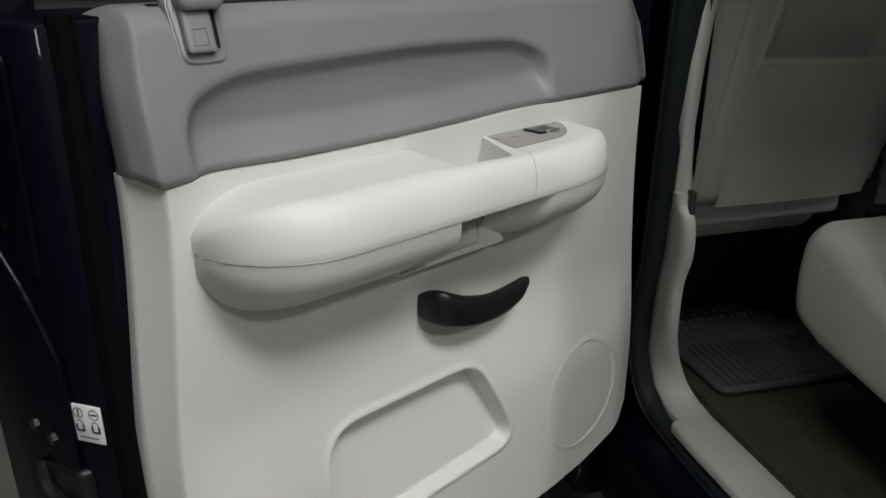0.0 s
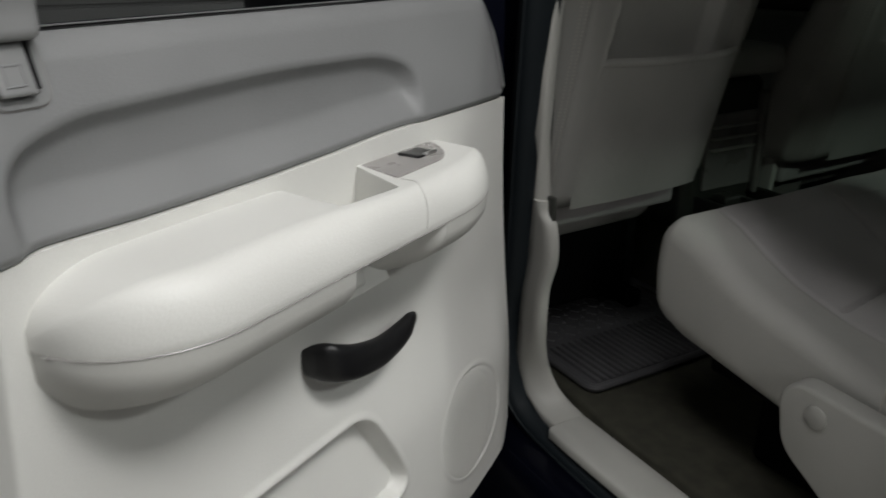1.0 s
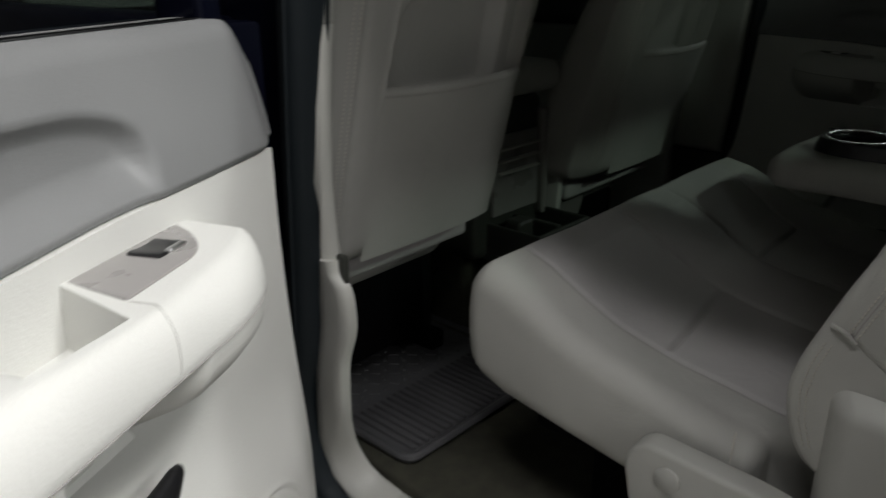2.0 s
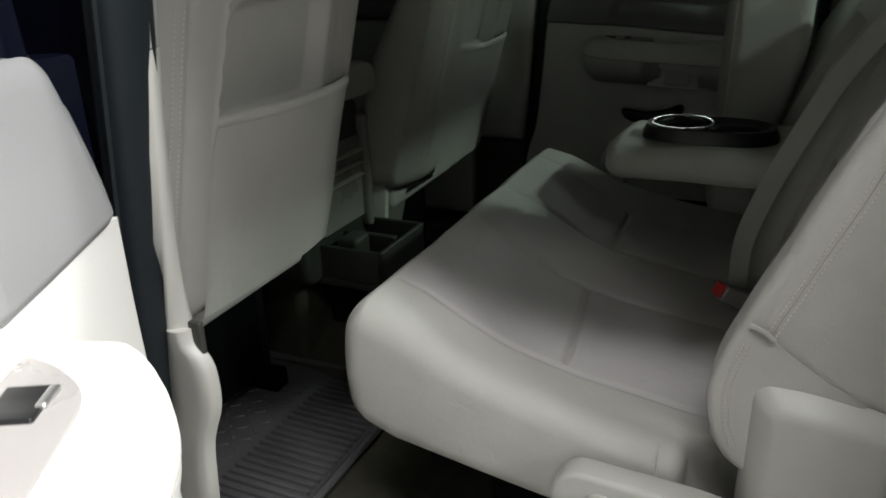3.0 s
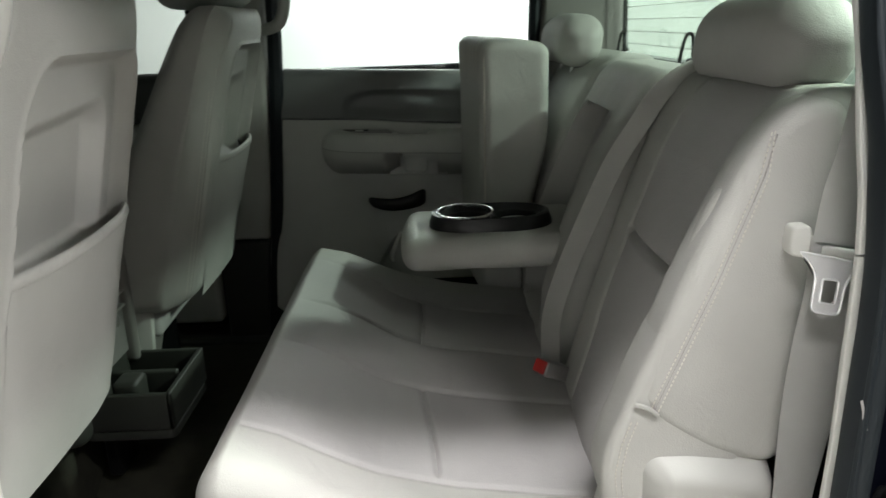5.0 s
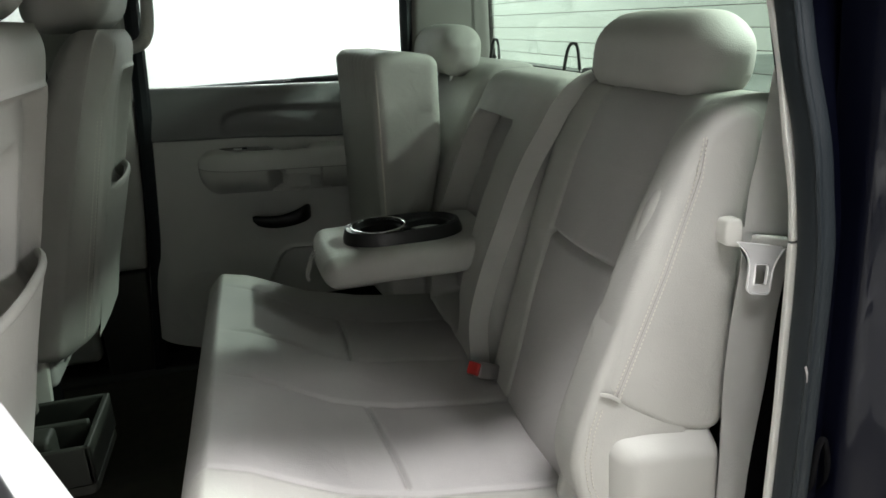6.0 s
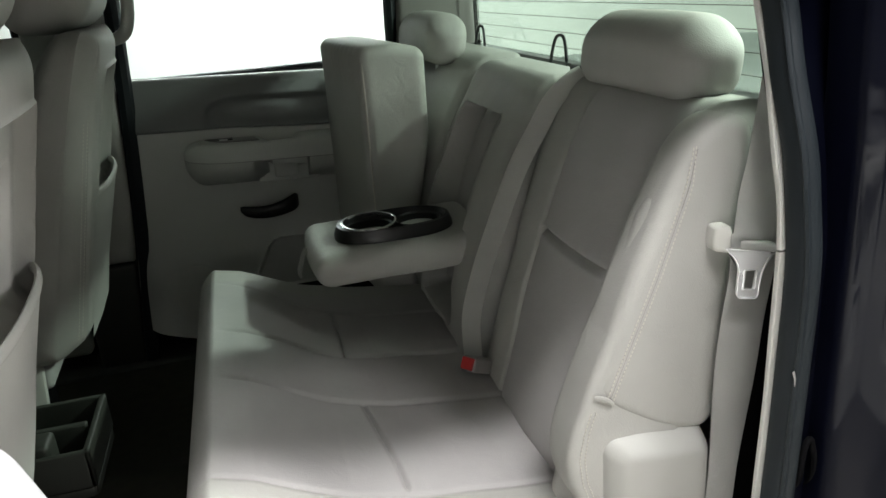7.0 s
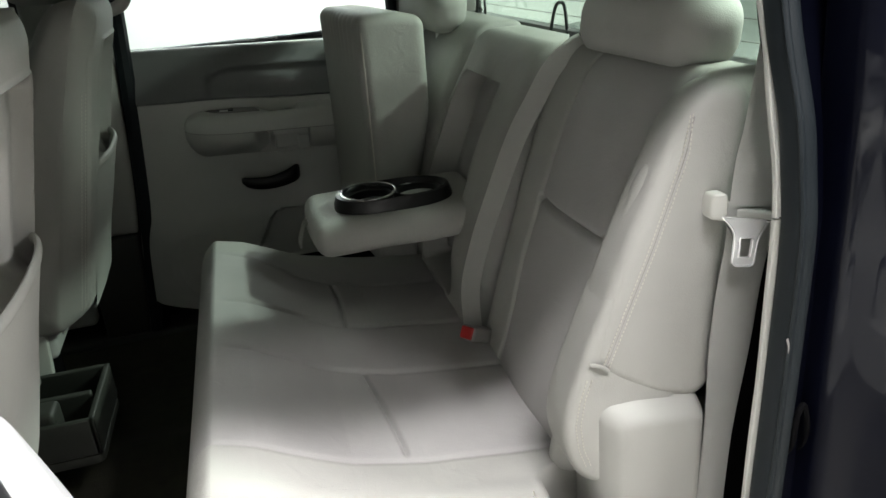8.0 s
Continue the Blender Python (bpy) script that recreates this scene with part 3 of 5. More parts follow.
def lower_panel_off(u, z):
    n = 0.004
    # the lower half swells out round pocket and loudspeaker
    n += 0.022 * smooth(1.24, 1.08, z) * smooth(-0.02, 0.06, u) * smooth(0.83, 0.7, u)
    d = poly_distance((u, z), POCKET)
    n -= 0.034 * smooth(0.002, -0.007, d) * (1 - 0.45 * smooth(1.12, 1.0, z))
    n += 0.003 * math.exp(-((d - 0.005) / 0.005) ** 2)
    e = math.hypot((u - 0.139) / 0.075, (z - 1.017) / 0.099)
    n += 0.0016 * math.exp(-(((e - 1.0) / 0.05) ** 2)) - 0.002 * math.exp(-(((e - 0.94) / 0.02) ** 2))
    # hollow behind the pull handle
    n -= 0.02 * math.exp(-(((u - 0.37) / 0.11) ** 2) - ((z - 1.265) / 0.045) ** 2)
    n -= 0.05 * soft_ramp((u - 0.795) / 0.032) + 0.02 * smooth(0.0, -0.045, u)
    return n


def panel_top(u):
    """Upper edge of the grey panel, rounded off at the hinge end."""
    z = 1.664
    if u < 0.0:
        z -= 0.034 * (1 - math.sqrt(max(0.0, 1 - (-u / 0.0432) ** 2)))
    if u > 0.80:
        z -= 0.01 * ((u - 0.80) / 0.025) ** 2
    return z


def upper_lean(z):
    return 0.011 - 0.036 * min(max((z - 1.515) / 0.14, 0.0), 1.2) ** 1.25


def upper_panel_off(u, z):
    n = upper_lean(z)
    d = poly_distance((u, z), DENT)
    n -= (0.012 * smooth(0.004, -0.022, d) + 0.02 * (1 - math.exp(-max(-d - 0.004, 0.0) / 0.03))) * (0.3 + 0.7 * smooth(0.0, 0.045, z - panel_edge(u)))
    e = panel_top(u) - z
    if e < 0.024:
        n -= 0.022 * (1 - math.sqrt(max(0.0, 1 - ((0.024 - e) / 0.024) ** 2)))
    n -= 0.05 * soft_ramp((u - 0.804) / 0.03) ** 1.3 + 0.028 * smooth(0.04, -0.043, u) ** 1.5
    n -= 0.005 * smooth(0.008, 0.0, z - panel_edge(u))
    return n


DENT = round_poly([(0.765, 1.46), (0.755, 1.575), (0.69, 1.603), (0.45, 1.612), (0.28, 1.608), (0.215, 1.585), (0.215, 1.46)], 0.06)


def arm_outline(u):
    """Reach of the armrest from the panel along its length."""
    left, right = 0.759, 0.146
    e = 1.0
    if u > left - 0.12:
        e = math.sqrt(max(0.0, 1 - ((u - left + 0.12) / 0.12) ** 2))
    if u < right + 0.16:
        e = math.sqrt(max(0.0, 1 - ((right + 0.16 - u) / 0.16) ** 2)) ** 0.9
    return 0.118 * e


def armrest_mesh(u0, u1, zone):
    """zone 'pad': upper padded half; 'low': lower shell."""
    rings = []
    us = sorted(set(steps(u0, u1, 70) + steps(0.352, 0.394, 21) + [0.41]))
    us = [u for u in us if u0 - 1e-6 <= u <= u1 + 1e-6]
    for u in us:
        r = arm_outline(u)
        if zone == "low" and u < 0.45:
            r *= 1 - 0.6 * smooth(0.338, 0.385, u)
        e = 1.0
        if u > 0.679:
            e = math.sqrt(max(0.0, 1 - ((u - 0.679) / 0.081) ** 2))
        if u < 0.206:
            e = math.sqrt(max(0.0, 1 - ((0.206 - u) / 0.061) ** 2))
        top = 1.44 + (0.048 + 0.006 * smooth(0.3, 0.6, u)) * e
        low = 0.078 * e
        ring = []
        if zone == "pad":
            ring.append((u, -0.01, 1.436))
            ring.append((u, -0.01, top))
            c = 0.74 + 0.07 * smooth(0.52, 0.45, u) * smooth(0.30, 0.36, u)
            for t in (0.0, 0.10, 0.2, 0.3, 0.45, c - 0.14, c - 0.07, c - 0.055, c - 0.04, c - 0.02, c):
                z = top - 0.004 * t
                x = u + 0.047 * (t - 0.25) * smooth(0.31, 0.355, u) * smooth(0.44, 0.385, u)
                if t <= c - 0.068:
                    z -= 0.07 * smooth(0.482, 0.425, u) * smooth(-0.004, 0.004, u - 0.3698)
                ring.append((x, r * t, z))
            for a in (15, 32, 50, 68, 84):
                ring.append((u, r * (c + (1 - c) * math.sin(radians(a))), 1.4405 + (top - 0.003 - 1.4405) * math.cos(radians(a))))
            ring += [(u, r, 1.4378), (u, r * 0.994, 1.4362), (u, r * 0.95, 1.436)]
        else:
            ring.append((u, -0.01, 1.4352))
            ring += [(u, r * 0.95, 1.4352), (u, r * 0.992, 1.4346)]
            for k in (0, 0.12, 0.28, 0.45, 0.62, 0.78, 0.9, 0.97, 1):
                ring.append((u, max(r * 0.985 * (1 - 0.93 * k ** 2.3) + 0.004 * k, -0.005), 1.431 - low * k))
            ring.append((u, -0.01, 1.432 - low))
        rings.append([Vector(p) for p in ring])
    return loft(rings)


def door(m, mirror, near):
    """A rear door with its trim. u runs from the hinges to the latch, off into the cab, z up."""
    label = "open truck rear door, window down, beige and grey trim" if near else "closed far truck rear door with beige and grey trim"
    d = thing("door_1" if near else "door_2", (0, 0, 0), label, "door", "truck doors", "structure", m)

    def add(name, bm, mat, parent=d, lab="", angle=40):
        return part(name, bm, mat, parent, lab, angle, mirror)

    nu, nz = (300, 230) if near else (130, 100)

    def lower_point(u, s):
        z0 = panel_low(u)
        z = z0 + (panel_edge(max(u, 0)) - 0.0008 - z0) * s
        # the hinge edge leans out a little towards the floor, the latch edge too
        w = smooth(1.45, 1.0, z)
        uu = u - 0.035 * w * (1 - smooth(0, 0.25, u)) + 0.025 * smooth(1.5, 1.15, z) * smooth(0.6, 0.82, u) - 0.025 * smooth(0.72, 0.82, u)
        return Vector((uu, lower_panel_off(u, z), z))

    bm = sheet(steps(0.0, 0.825, nu), [0.0] + [x for x in steps(0.004, 1.0, nz)], lower_point)
    # edges turn back towards the door skin
    rim = [e for e in bm.edges if e.is_boundary]
    geo = bmesh.ops.extrude_edge_only(bm, edges=rim)
    for v in geo["geom"]:
        if isinstance(v, bmesh.types.BMVert):
            v.co.y -= 0.035
    bmesh.ops.recalc_face_normals(bm, faces=bm.faces)
    add("lower_panel", bm, VINYL, lab="light beige moulded door panel")

    bm = sheet(steps(-0.043, 0.825, nu), [1 - (1 - q) ** 1.7 for q in steps(0.0, 1.0, nz // 2)], lambda u, s: (lambda z: Vector((u - (0.026 + 0.008 * smooth(1.58, 1.665, z)) * smooth(0.72, 0.825, u), upper_panel_off(u, z), z)))(panel_edge(u) + 0.0008 + (panel_top(u) - panel_edge(u) - 0.0008) * s))
    rim = [e for e in bm.edges if e.is_boundary]
    geo = bmesh.ops.extrude_edge_only(bm, edges=rim)
    for v in geo["geom"]:
        if isinstance(v, bmesh.types.BMVert):
            v.co.y -= 0.03
    bmesh.ops.recalc_face_normals(bm, faces=bm.faces)
    add("upper_panel", bm, GREY, lab="grey soft vinyl upper door panel")

    arm = add("armrest", armrest_mesh(0.147, 0.758, "pad"), VINYL, lab="light beige padded armrest with a pull cup", angle=50)
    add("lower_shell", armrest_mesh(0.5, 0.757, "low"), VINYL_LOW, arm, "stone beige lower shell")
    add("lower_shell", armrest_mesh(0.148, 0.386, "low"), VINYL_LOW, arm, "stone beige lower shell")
    line = []
    for u in steps(0.149, 0.756, 60):
        line.append((u, arm_outline(u) * 0.9915, 1.4355))
    add("seam", tube(line, 0.0011, 4, 1, (0, 0, 1)), GREYPLATE, arm, "dark joint between pad and shell")
    # grip under the pad: a sloped face that ends in a thin lip between the two shells
    rings = []
    for u in steps(0.355, 0.53, 12):
        lip = 0.046
        back = 0.02
        rings.append([Vector((u, n, z)) for n, z in ((-0.006, 1.4345), (back, 1.4345), (back, 1.402), (back + 0.004, 1.394), (lip - 0.004, 1.363), (lip - 0.001, 1.360), (lip, 1.3575), (lip - 0.003, 1.355), (0.02, 1.353), (-0.006, 1.352))])
    add("release_recess", loft(rings), VINYL, arm)
    add("release_ledge", rbox((0.42, -0.005, 1.396), (0.53, 0.038, 1.4348), 0.006, (6, 3, 3)), VINYL, arm, "beige ledge under the armrest")
    add("release_lever", rbox((0.4, 0.024, 1.366), (0.47, 0.05, 1.424), 0.006, (3, 2, 3), lambda p: Vector((p.x, p.y - 0.3 * (p.z - 1.366) * smooth(0.03, 0.05, p.y), p.z))), VINYL, arm, "light beige door release lever")
    # seam between pad and the switch cap
    ring = []
    for t in (0.62, 0.70, 0.74):
        ring.append((0.366, 0.118 * t, 1.4868))
    for a in (20, 45, 65, 84, 96):
        ring.append((0.366 + 0.00016 * a, 0.118 * (0.74 + 0.26 * math.sin(radians(a))) + 0.0006, 1.445 + 0.044 * math.cos(radians(a)) + 0.0006))
    add("seam", tube(ring, 0.0004, 6, 3, (1, 0, 0)), VINYL_LOW, arm)
    plate = add("switch_plate", prism(round_poly([(0.35, 0.004), (0.366, 0.07), (0.262, 0.067), (0.226, 0.038), (0.205, 0.005)], [0.004, 0.006, 0.03, 0.03, 0.01]), 1.4858, 1.4886, "xy", 0.001), GREYPLATE, arm, "warm grey window switch plate")
    add("window_switch", rbox((0.25, 0.014, 1.484), (0.29, 0.046, 1.4895), 0.002, (4, 3, 1), lambda p: Vector((p.x, p.y, p.z + 0.002 * abs(p.x - 0.266) / 0.02))), BLACK, arm, "black window switch")
    add("switch_tip", rbox((0.252, 0.041, 1.487), (0.276, 0.048, 1.4922), 0.002), CHROME, arm, "bright switch edge")

    # dark pull handle
    line = curve_points([(0.463, 0.006, 1.281), (0.453, 0.022, 1.282), (0.434, 0.032, 1.276), (0.408, 0.036, 1.268), (0.37, 0.036, 1.261), (0.335, 0.034, 1.261), (0.305, 0.032, 1.266), (0.287, 0.031, 1.274)], 6)
    rings = []
    for i, p in enumerate(line):
        s = i / (len(line) - 1)
        h = interp(s, [(0, 0.018), (0.1, 0.024), (0.2, 0.026), (0.35, 0.0235), (0.55, 0.02), (0.75, 0.0185), (0.9, 0.015), (1, 0.007)])
        w = interp(s, [(0, 0.010), (0.2, 0.013), (0.5, 0.011), (0.85, 0.008), (1, 0.005)])
        rings.append([p + Vector((0, w * math.copysign(abs(math.cos(a)) ** 0.7, math.cos(a)), h * math.copysign(abs(math.sin(a)) ** 0.7, math.sin(a)))) for a in [2 * math.pi * k / 16 for k in range(16)]])
    add("pull_handle", loft(rings), BLACK, lab="curved black pull handle", angle=60)

    # loudspeaker grille, slightly domed, with fine ribs
    add("speaker_grille", sheet(steps(0, 1, 20), steps(0, 2 * math.pi, 64), lambda s, a: Vector((0.139 + 0.0715 * s * math.cos(a), lower_panel_off(0.139 + 0.0715 * s * math.cos(a), 1.017 + 0.0945 * s * math.sin(a)) + 0.0015, 1.017 + 0.0945 * s * math.sin(a)))), GRILLE, lab="beige ribbed loudspeaker grille")

    # lock lever in its bezel
    def on_top(bm):
        for v in bm.verts:
            v.co.y += upper_lean(v.co.z) - 0.011
            v.co.x -= 0.016
        return bm

    bezel = add("lock_bezel", on_top(prism(round_poly([(0.756, 1.672), (0.752, 1.612), (0.707, 1.612), (0.705, 1.672)], [0.01, 0.012, 0.012, 0.01]), -0.005, 0.0142, "xz", 0.002)), LATCHGREY, lab="grey lock lever bezel")
    add("bezel_joint", on_top(prism(round_poly([(0.7572, 1.672), (0.7532, 1.6108), (0.7058, 1.6108), (0.7038, 1.672)], [0.01, 0.013, 0.013, 0.01]), -0.005, 0.0119, "xz", 0.0005)), GREYPLATE, bezel)
    add("recess", on_top(prism(round_poly([(0.749, 1.668), (0.746, 1.621), (0.713, 1.621), (0.711, 1.668)], 0.006), 0.0, 0.0149, "xz", 0.001)), GREY, bezel)
    add("lever_gap", on_top(prism(round_poly([(0.7205, 1.668), (0.7205, 1.626), (0.7135, 1.624), (0.7125, 1.668)], 0.002), 0.0, 0.0156, "xz", 0.0005)), BLACK, bezel)
    add("lock_lever", on_top(join(rbox((0.72, 0.004, 1.622), (0.749, 0.024, 1.67), 0.004, (3, 3, 4)), rbox((0.716, 0.006, 1.66), (0.76, 0.036, 1.705), 0.009, (4, 3, 4), lambda p: Vector((p.x - 0.008 - 0.1 * (p.z - 1.66), p.y + 0.006 * smooth(1.66, 1.70, p.z), p.z)), 4))), LATCHGREY, bezel, "grey lock lever")
    for a, b in (((0.7275, 1.629), (0.7425, 1.6305)), ((0.7275, 1.6435), (0.7425, 1.645)), ((0.7275, 1.629), (0.7288, 1.645)), ((0.7412, 1.629), (0.7425, 1.645))):
        add("lever_mark", on_top(rbox((a[0], 0.0225, a[1]), (b[0], 0.0248, b[1]), 0.0004, (1, 1, 1), None, 1)), GREY, bezel)

    # painted shell behind the trim, with the slanting latch edge
    shell = [(-0.06, -0.03), (0.0, -0.058), (0.79, -0.058), (0.835, -0.05), (0.845, -0.026), (0.858, -0.03), (0.885, -0.075), (0.905, -0.135), (0.922, -0.19), (0.916, -0.206), (-0.06, -0.206)]
    bm = prism(shell, 0.84, 1.655, "xy", 0.006)
    add("door_shell", bm, NAVY, lab="navy painted door shell")
    # dark strip stands in for the shaded gap between trim and jamb
    add("edge_gap", tube([(0.838, -0.025, 0.9), (0.842, -0.026, 1.2), (0.836, -0.026, 1.5), (0.832, -0.03, 1.66)], 0.012, 8, 8), DARKGAP, lab="near-black strip for the shaded gap at the door edge")
    # window frame and glass
    for a, b, w in (((0.02 if near else -0.016, -0.07, 1.64), (0.05 if near else 0.014, -0.075, 2.03), 0.022 if near else 0.02), ((0.86, -0.1, 1.652), (0.81, -0.1, 2.03), 0.022), ((0.03, -0.075, 2.03), (0.82, -0.08, 2.03), 0.025)):
        add("window_frame", sweep([a, b], round_poly([(-w, -0.03), (w, -0.03), (w, 0.03), (-w, 0.03)], 0.01), (1, 0, 0) if w != 0.025 else (0, 0, 1)), NAVY if near else BLACK)
    add("window_strip", rbox((0.0, -0.07, 1.635), (0.755, -0.04, 1.664 if near else 1.648), 0.006, (10, 2, 2)), BLACK)
    if near:
        add("window_glass", rbox((0.03, -0.078, 1.2), (0.82, -0.073, 1.652), 0.001), DARKGLASS, lab="side window glass wound down")
    else:
        add("window_glass", rbox((0.02, -0.078, 1.64), (0.83, -0.073, 2.03), 0.001), DARKGLASS, lab="tinted side window glass")
    if near:
        # sticker, bolts and latch on the painted edge
        def on_edge(s, z, out=0.0):
            u = interp(-s, [(0.03, 0.858), (0.075, 0.885), (0.135, 0.905)])
            return Vector((u + out, s, z))

        slope = math.atan2(0.027, 0.045)
        def stick(name, s, z, w, h, mat, lab="", par=d, out=0.0015, t=0.002):
            bm = rbox((-t / 2, -w / 2, -h / 2), (t / 2, w / 2, h / 2), 0.0006 if h > 0.004 else 0.0003, (1, 1, 1), None, 1)
            bmesh.ops.transform(bm, matrix=Matrix.Translation(on_edge(s, z, out)) @ Matrix.Rotation(slope, 4, "Z"), verts=bm.verts)
            return add(name, bm, mat, par, lab)

        st = stick("warning_sticker", -0.044, 1.264, 0.034, 0.044, WHITE, "white child-lock sticker with black symbols")
        def printed(ring, ds, dz):
            """A thin inked line bent along points of the sticker's plane."""
            bm = tube([(0.0, p, q) for p, q in ring], 0.00055, 5, 2, (1, 0, 0))
            bmesh.ops.transform(bm, matrix=Matrix.Translation(on_edge(-0.044 + ds, 1.264 + dz, 0.0027)) @ Matrix.Rotation(slope, 4, "Z"), verts=bm.verts)
            add("printed_symbol", bm, INK, st)

        for ds in (-0.008, 0.008):
            printed([(0.0056 * math.cos(a), 0.0056 * math.sin(a)) for a in steps(0, 2 * math.pi, 16)], ds, 0.0125)
            printed([(0.0038 * math.cos(a), 0.0042 * math.sin(a)) for a in steps(0.0, math.pi if ds > 0 else 2.3, 8)], ds, -0.0005)
        for ds, dz, w, h in ((-0.008, 0.0125, 0.0018, 0.008), (0.008, 0.0125, 0.008, 0.0018), (-0.008, -0.0085, 0.0095, 0.0022), (0.008, -0.0085, 0.0095, 0.0022), (-0.0115, -0.0045, 0.0024, 0.007), (-0.0045, -0.0045, 0.0024, 0.007), (0.0045, -0.0045, 0.0024, 0.007), (0.0115, -0.0045, 0.0024, 0.007), (0.0, -0.016, 0.022, 0.0009)):
            stick("printed_symbol", -0.044 + ds, 1.264 + dz, w, h, INK, "", st, 0.0028, 0.001)
        def on_face(bm, z0):
            bmesh.ops.transform(bm, matrix=Matrix.Translation(on_edge(-0.105, z0, 0.0)) @ Matrix.Rotation(math.atan2(0.02, 0.06), 4, "Z"), verts=bm.verts)
            return bm

        def pressing(outline, t, mat, name, lab=""):
            """A rounded plate pressed out of the jamb; outline in (along the depth, height)."""
            return add(name, on_face(prism(round_poly(outline, 0.012), -t, t, "yz", t * 0.8, 3), 0.0), mat, lab=lab)

        pressing([(0.045, 1.1), (0.052, 1.33), (0.02, 1.4), (-0.03, 1.47), (-0.05, 1.42), (-0.045, 1.1)], 0.004, NAVY, "pressed_panel", "navy pressed latch panel")
        pressing([(0.05, 1.42), (0.06, 1.63), (0.03, 1.64), (0.012, 1.55), (0.02, 1.44)], 0.003, NAVY, "pressed_panel")
        for s, z, r in ((-0.112, 1.247, 0.008), (-0.087, 1.238, 0.008), (-0.075, 1.135, 0.008), (-0.10, 1.62, 0.007)):
            c = on_edge(s, z, 0.004)
            bm = loft([[c + Vector((o, q * math.cos(a), q * math.sin(a))) for a in [2 * math.pi * k / 6 for k in range(6)]] for o, q in ((-0.004, r), (0.003, r), (0.005, r * 0.7))])
            add("bolt", bm, BLACK)
        for s, z in ((-0.098, 1.50), (-0.096, 1.468), (-0.108, 1.345), (-0.106, 1.33)):
            c = on_edge(s, z, 0.0008)
            add("plug_hole", loft([[c + Vector((o, r * math.cos(a), r * 1.4 * math.sin(a))) for a in [2 * math.pi * k / 10 for k in range(10)]] for o, r in ((-0.003, 0.0035), (0.002, 0.0035), (0.0022, 0.002))]), DARKGAP)
        latch = add("door_latch", rbox((0.872, -0.112, 1.135), (0.894, -0.052, 1.205), 0.008, (3, 3, 4), lambda p: Vector((p.x - 0.3 * (p.y + 0.08), p.y, p.z))), BLACK, lab="black door latch")
        add("latch_claw", tube([(0.905, -0.112, 1.2), (0.906, -0.098, 1.172), (0.9, -0.07, 1.158), (0.888, -0.05, 1.165)], 0.006, 8), BLACK, latch)
        add("latch_lip", tube([(0.903, -0.11, 1.15), (0.9, -0.08, 1.143), (0.888, -0.05, 1.15)], 0.004, 8), STEEL, latch, "worn steel latch lip")
    return d


GRILLE = material("ribbed_speaker_cloth", (0.62, 0.618, 0.585), 0.6, grain=0.45, scale=120, kind="wave")
HINGE = Vector((0.337, -0.369, 0.0))
door_frame = Matrix.Translation(HINGE) @ Matrix.Rotation(radians(-61.84), 4, "Z")
door(door_frame, False, True)
door(Matrix.Translation((0.155, 1.5, 1.52)) @ Matrix.Rotation(radians(2.5), 4, "Y") @ Matrix.Translation((0, 0, -1.52)), True, False)

# front door on the far side, seen in part between the seats
fd = thing("door_3", (-0.6, 1.55, 0.86), "closed front truck door with grey and beige trim", "door", "truck doors", "structure")
part("lower_panel", rbox((-1.15, 1.5, 0.86), (-0.075, 1.56, 1.515), 0.02, (8, 2, 8)), VINYL, fd)
part("upper_panel", rbox((-1.15, 1.495, 1.518), (-0.075, 1.57, 1.665), 0.03, (8, 2, 4)), GREY, fd, "grey vinyl upper door panel")
part("window_glass", rbox((-1.15, 1.575, 1.66), (-0.05, 1.58, 2.02), 0.001), DARKGLASS, fd, "tinted side window glass")
for x in (-1.15, -0.09):
    part("window_frame", rbox((x, 1.55, 1.66), (x + 0.04, 1.6, 2.03), 0.01), BLACK, fd)

# ---------------------------------------------------------------- grab handles
for pts, lab in (([(0.25, -0.15, 2.0), (0.262, -0.11, 1.96), (0.262, -0.097, 1.9), (0.255, -0.095, 1.83), (0.246, -0.095, 1.793), (0.228, -0.097, 1.757), (0.199, -0.11, 1.735), (0.165, -0.15, 1.725)], "beige plastic grab handle on the middle pillar"),
                 ([(0.20, 1.5, 1.98), (0.235, 1.44, 1.95), (0.235, 1.43, 1.86), (0.215, 1.44, 1.80), (0.17, 1.46, 1.78), (0.12, 1.5, 1.78)], "beige plastic grab handle on the far pillar")):
    t = thing("grab_handle", pts[0], lab, "handle", "pillar grab handles")
    part("grip", sweep(curve_points(pts, 6), disc(14, 0.019, 0.017), (0.3, 1, 0.1)), TRIM, t)

# ---------------------------------------------------------------- front seats


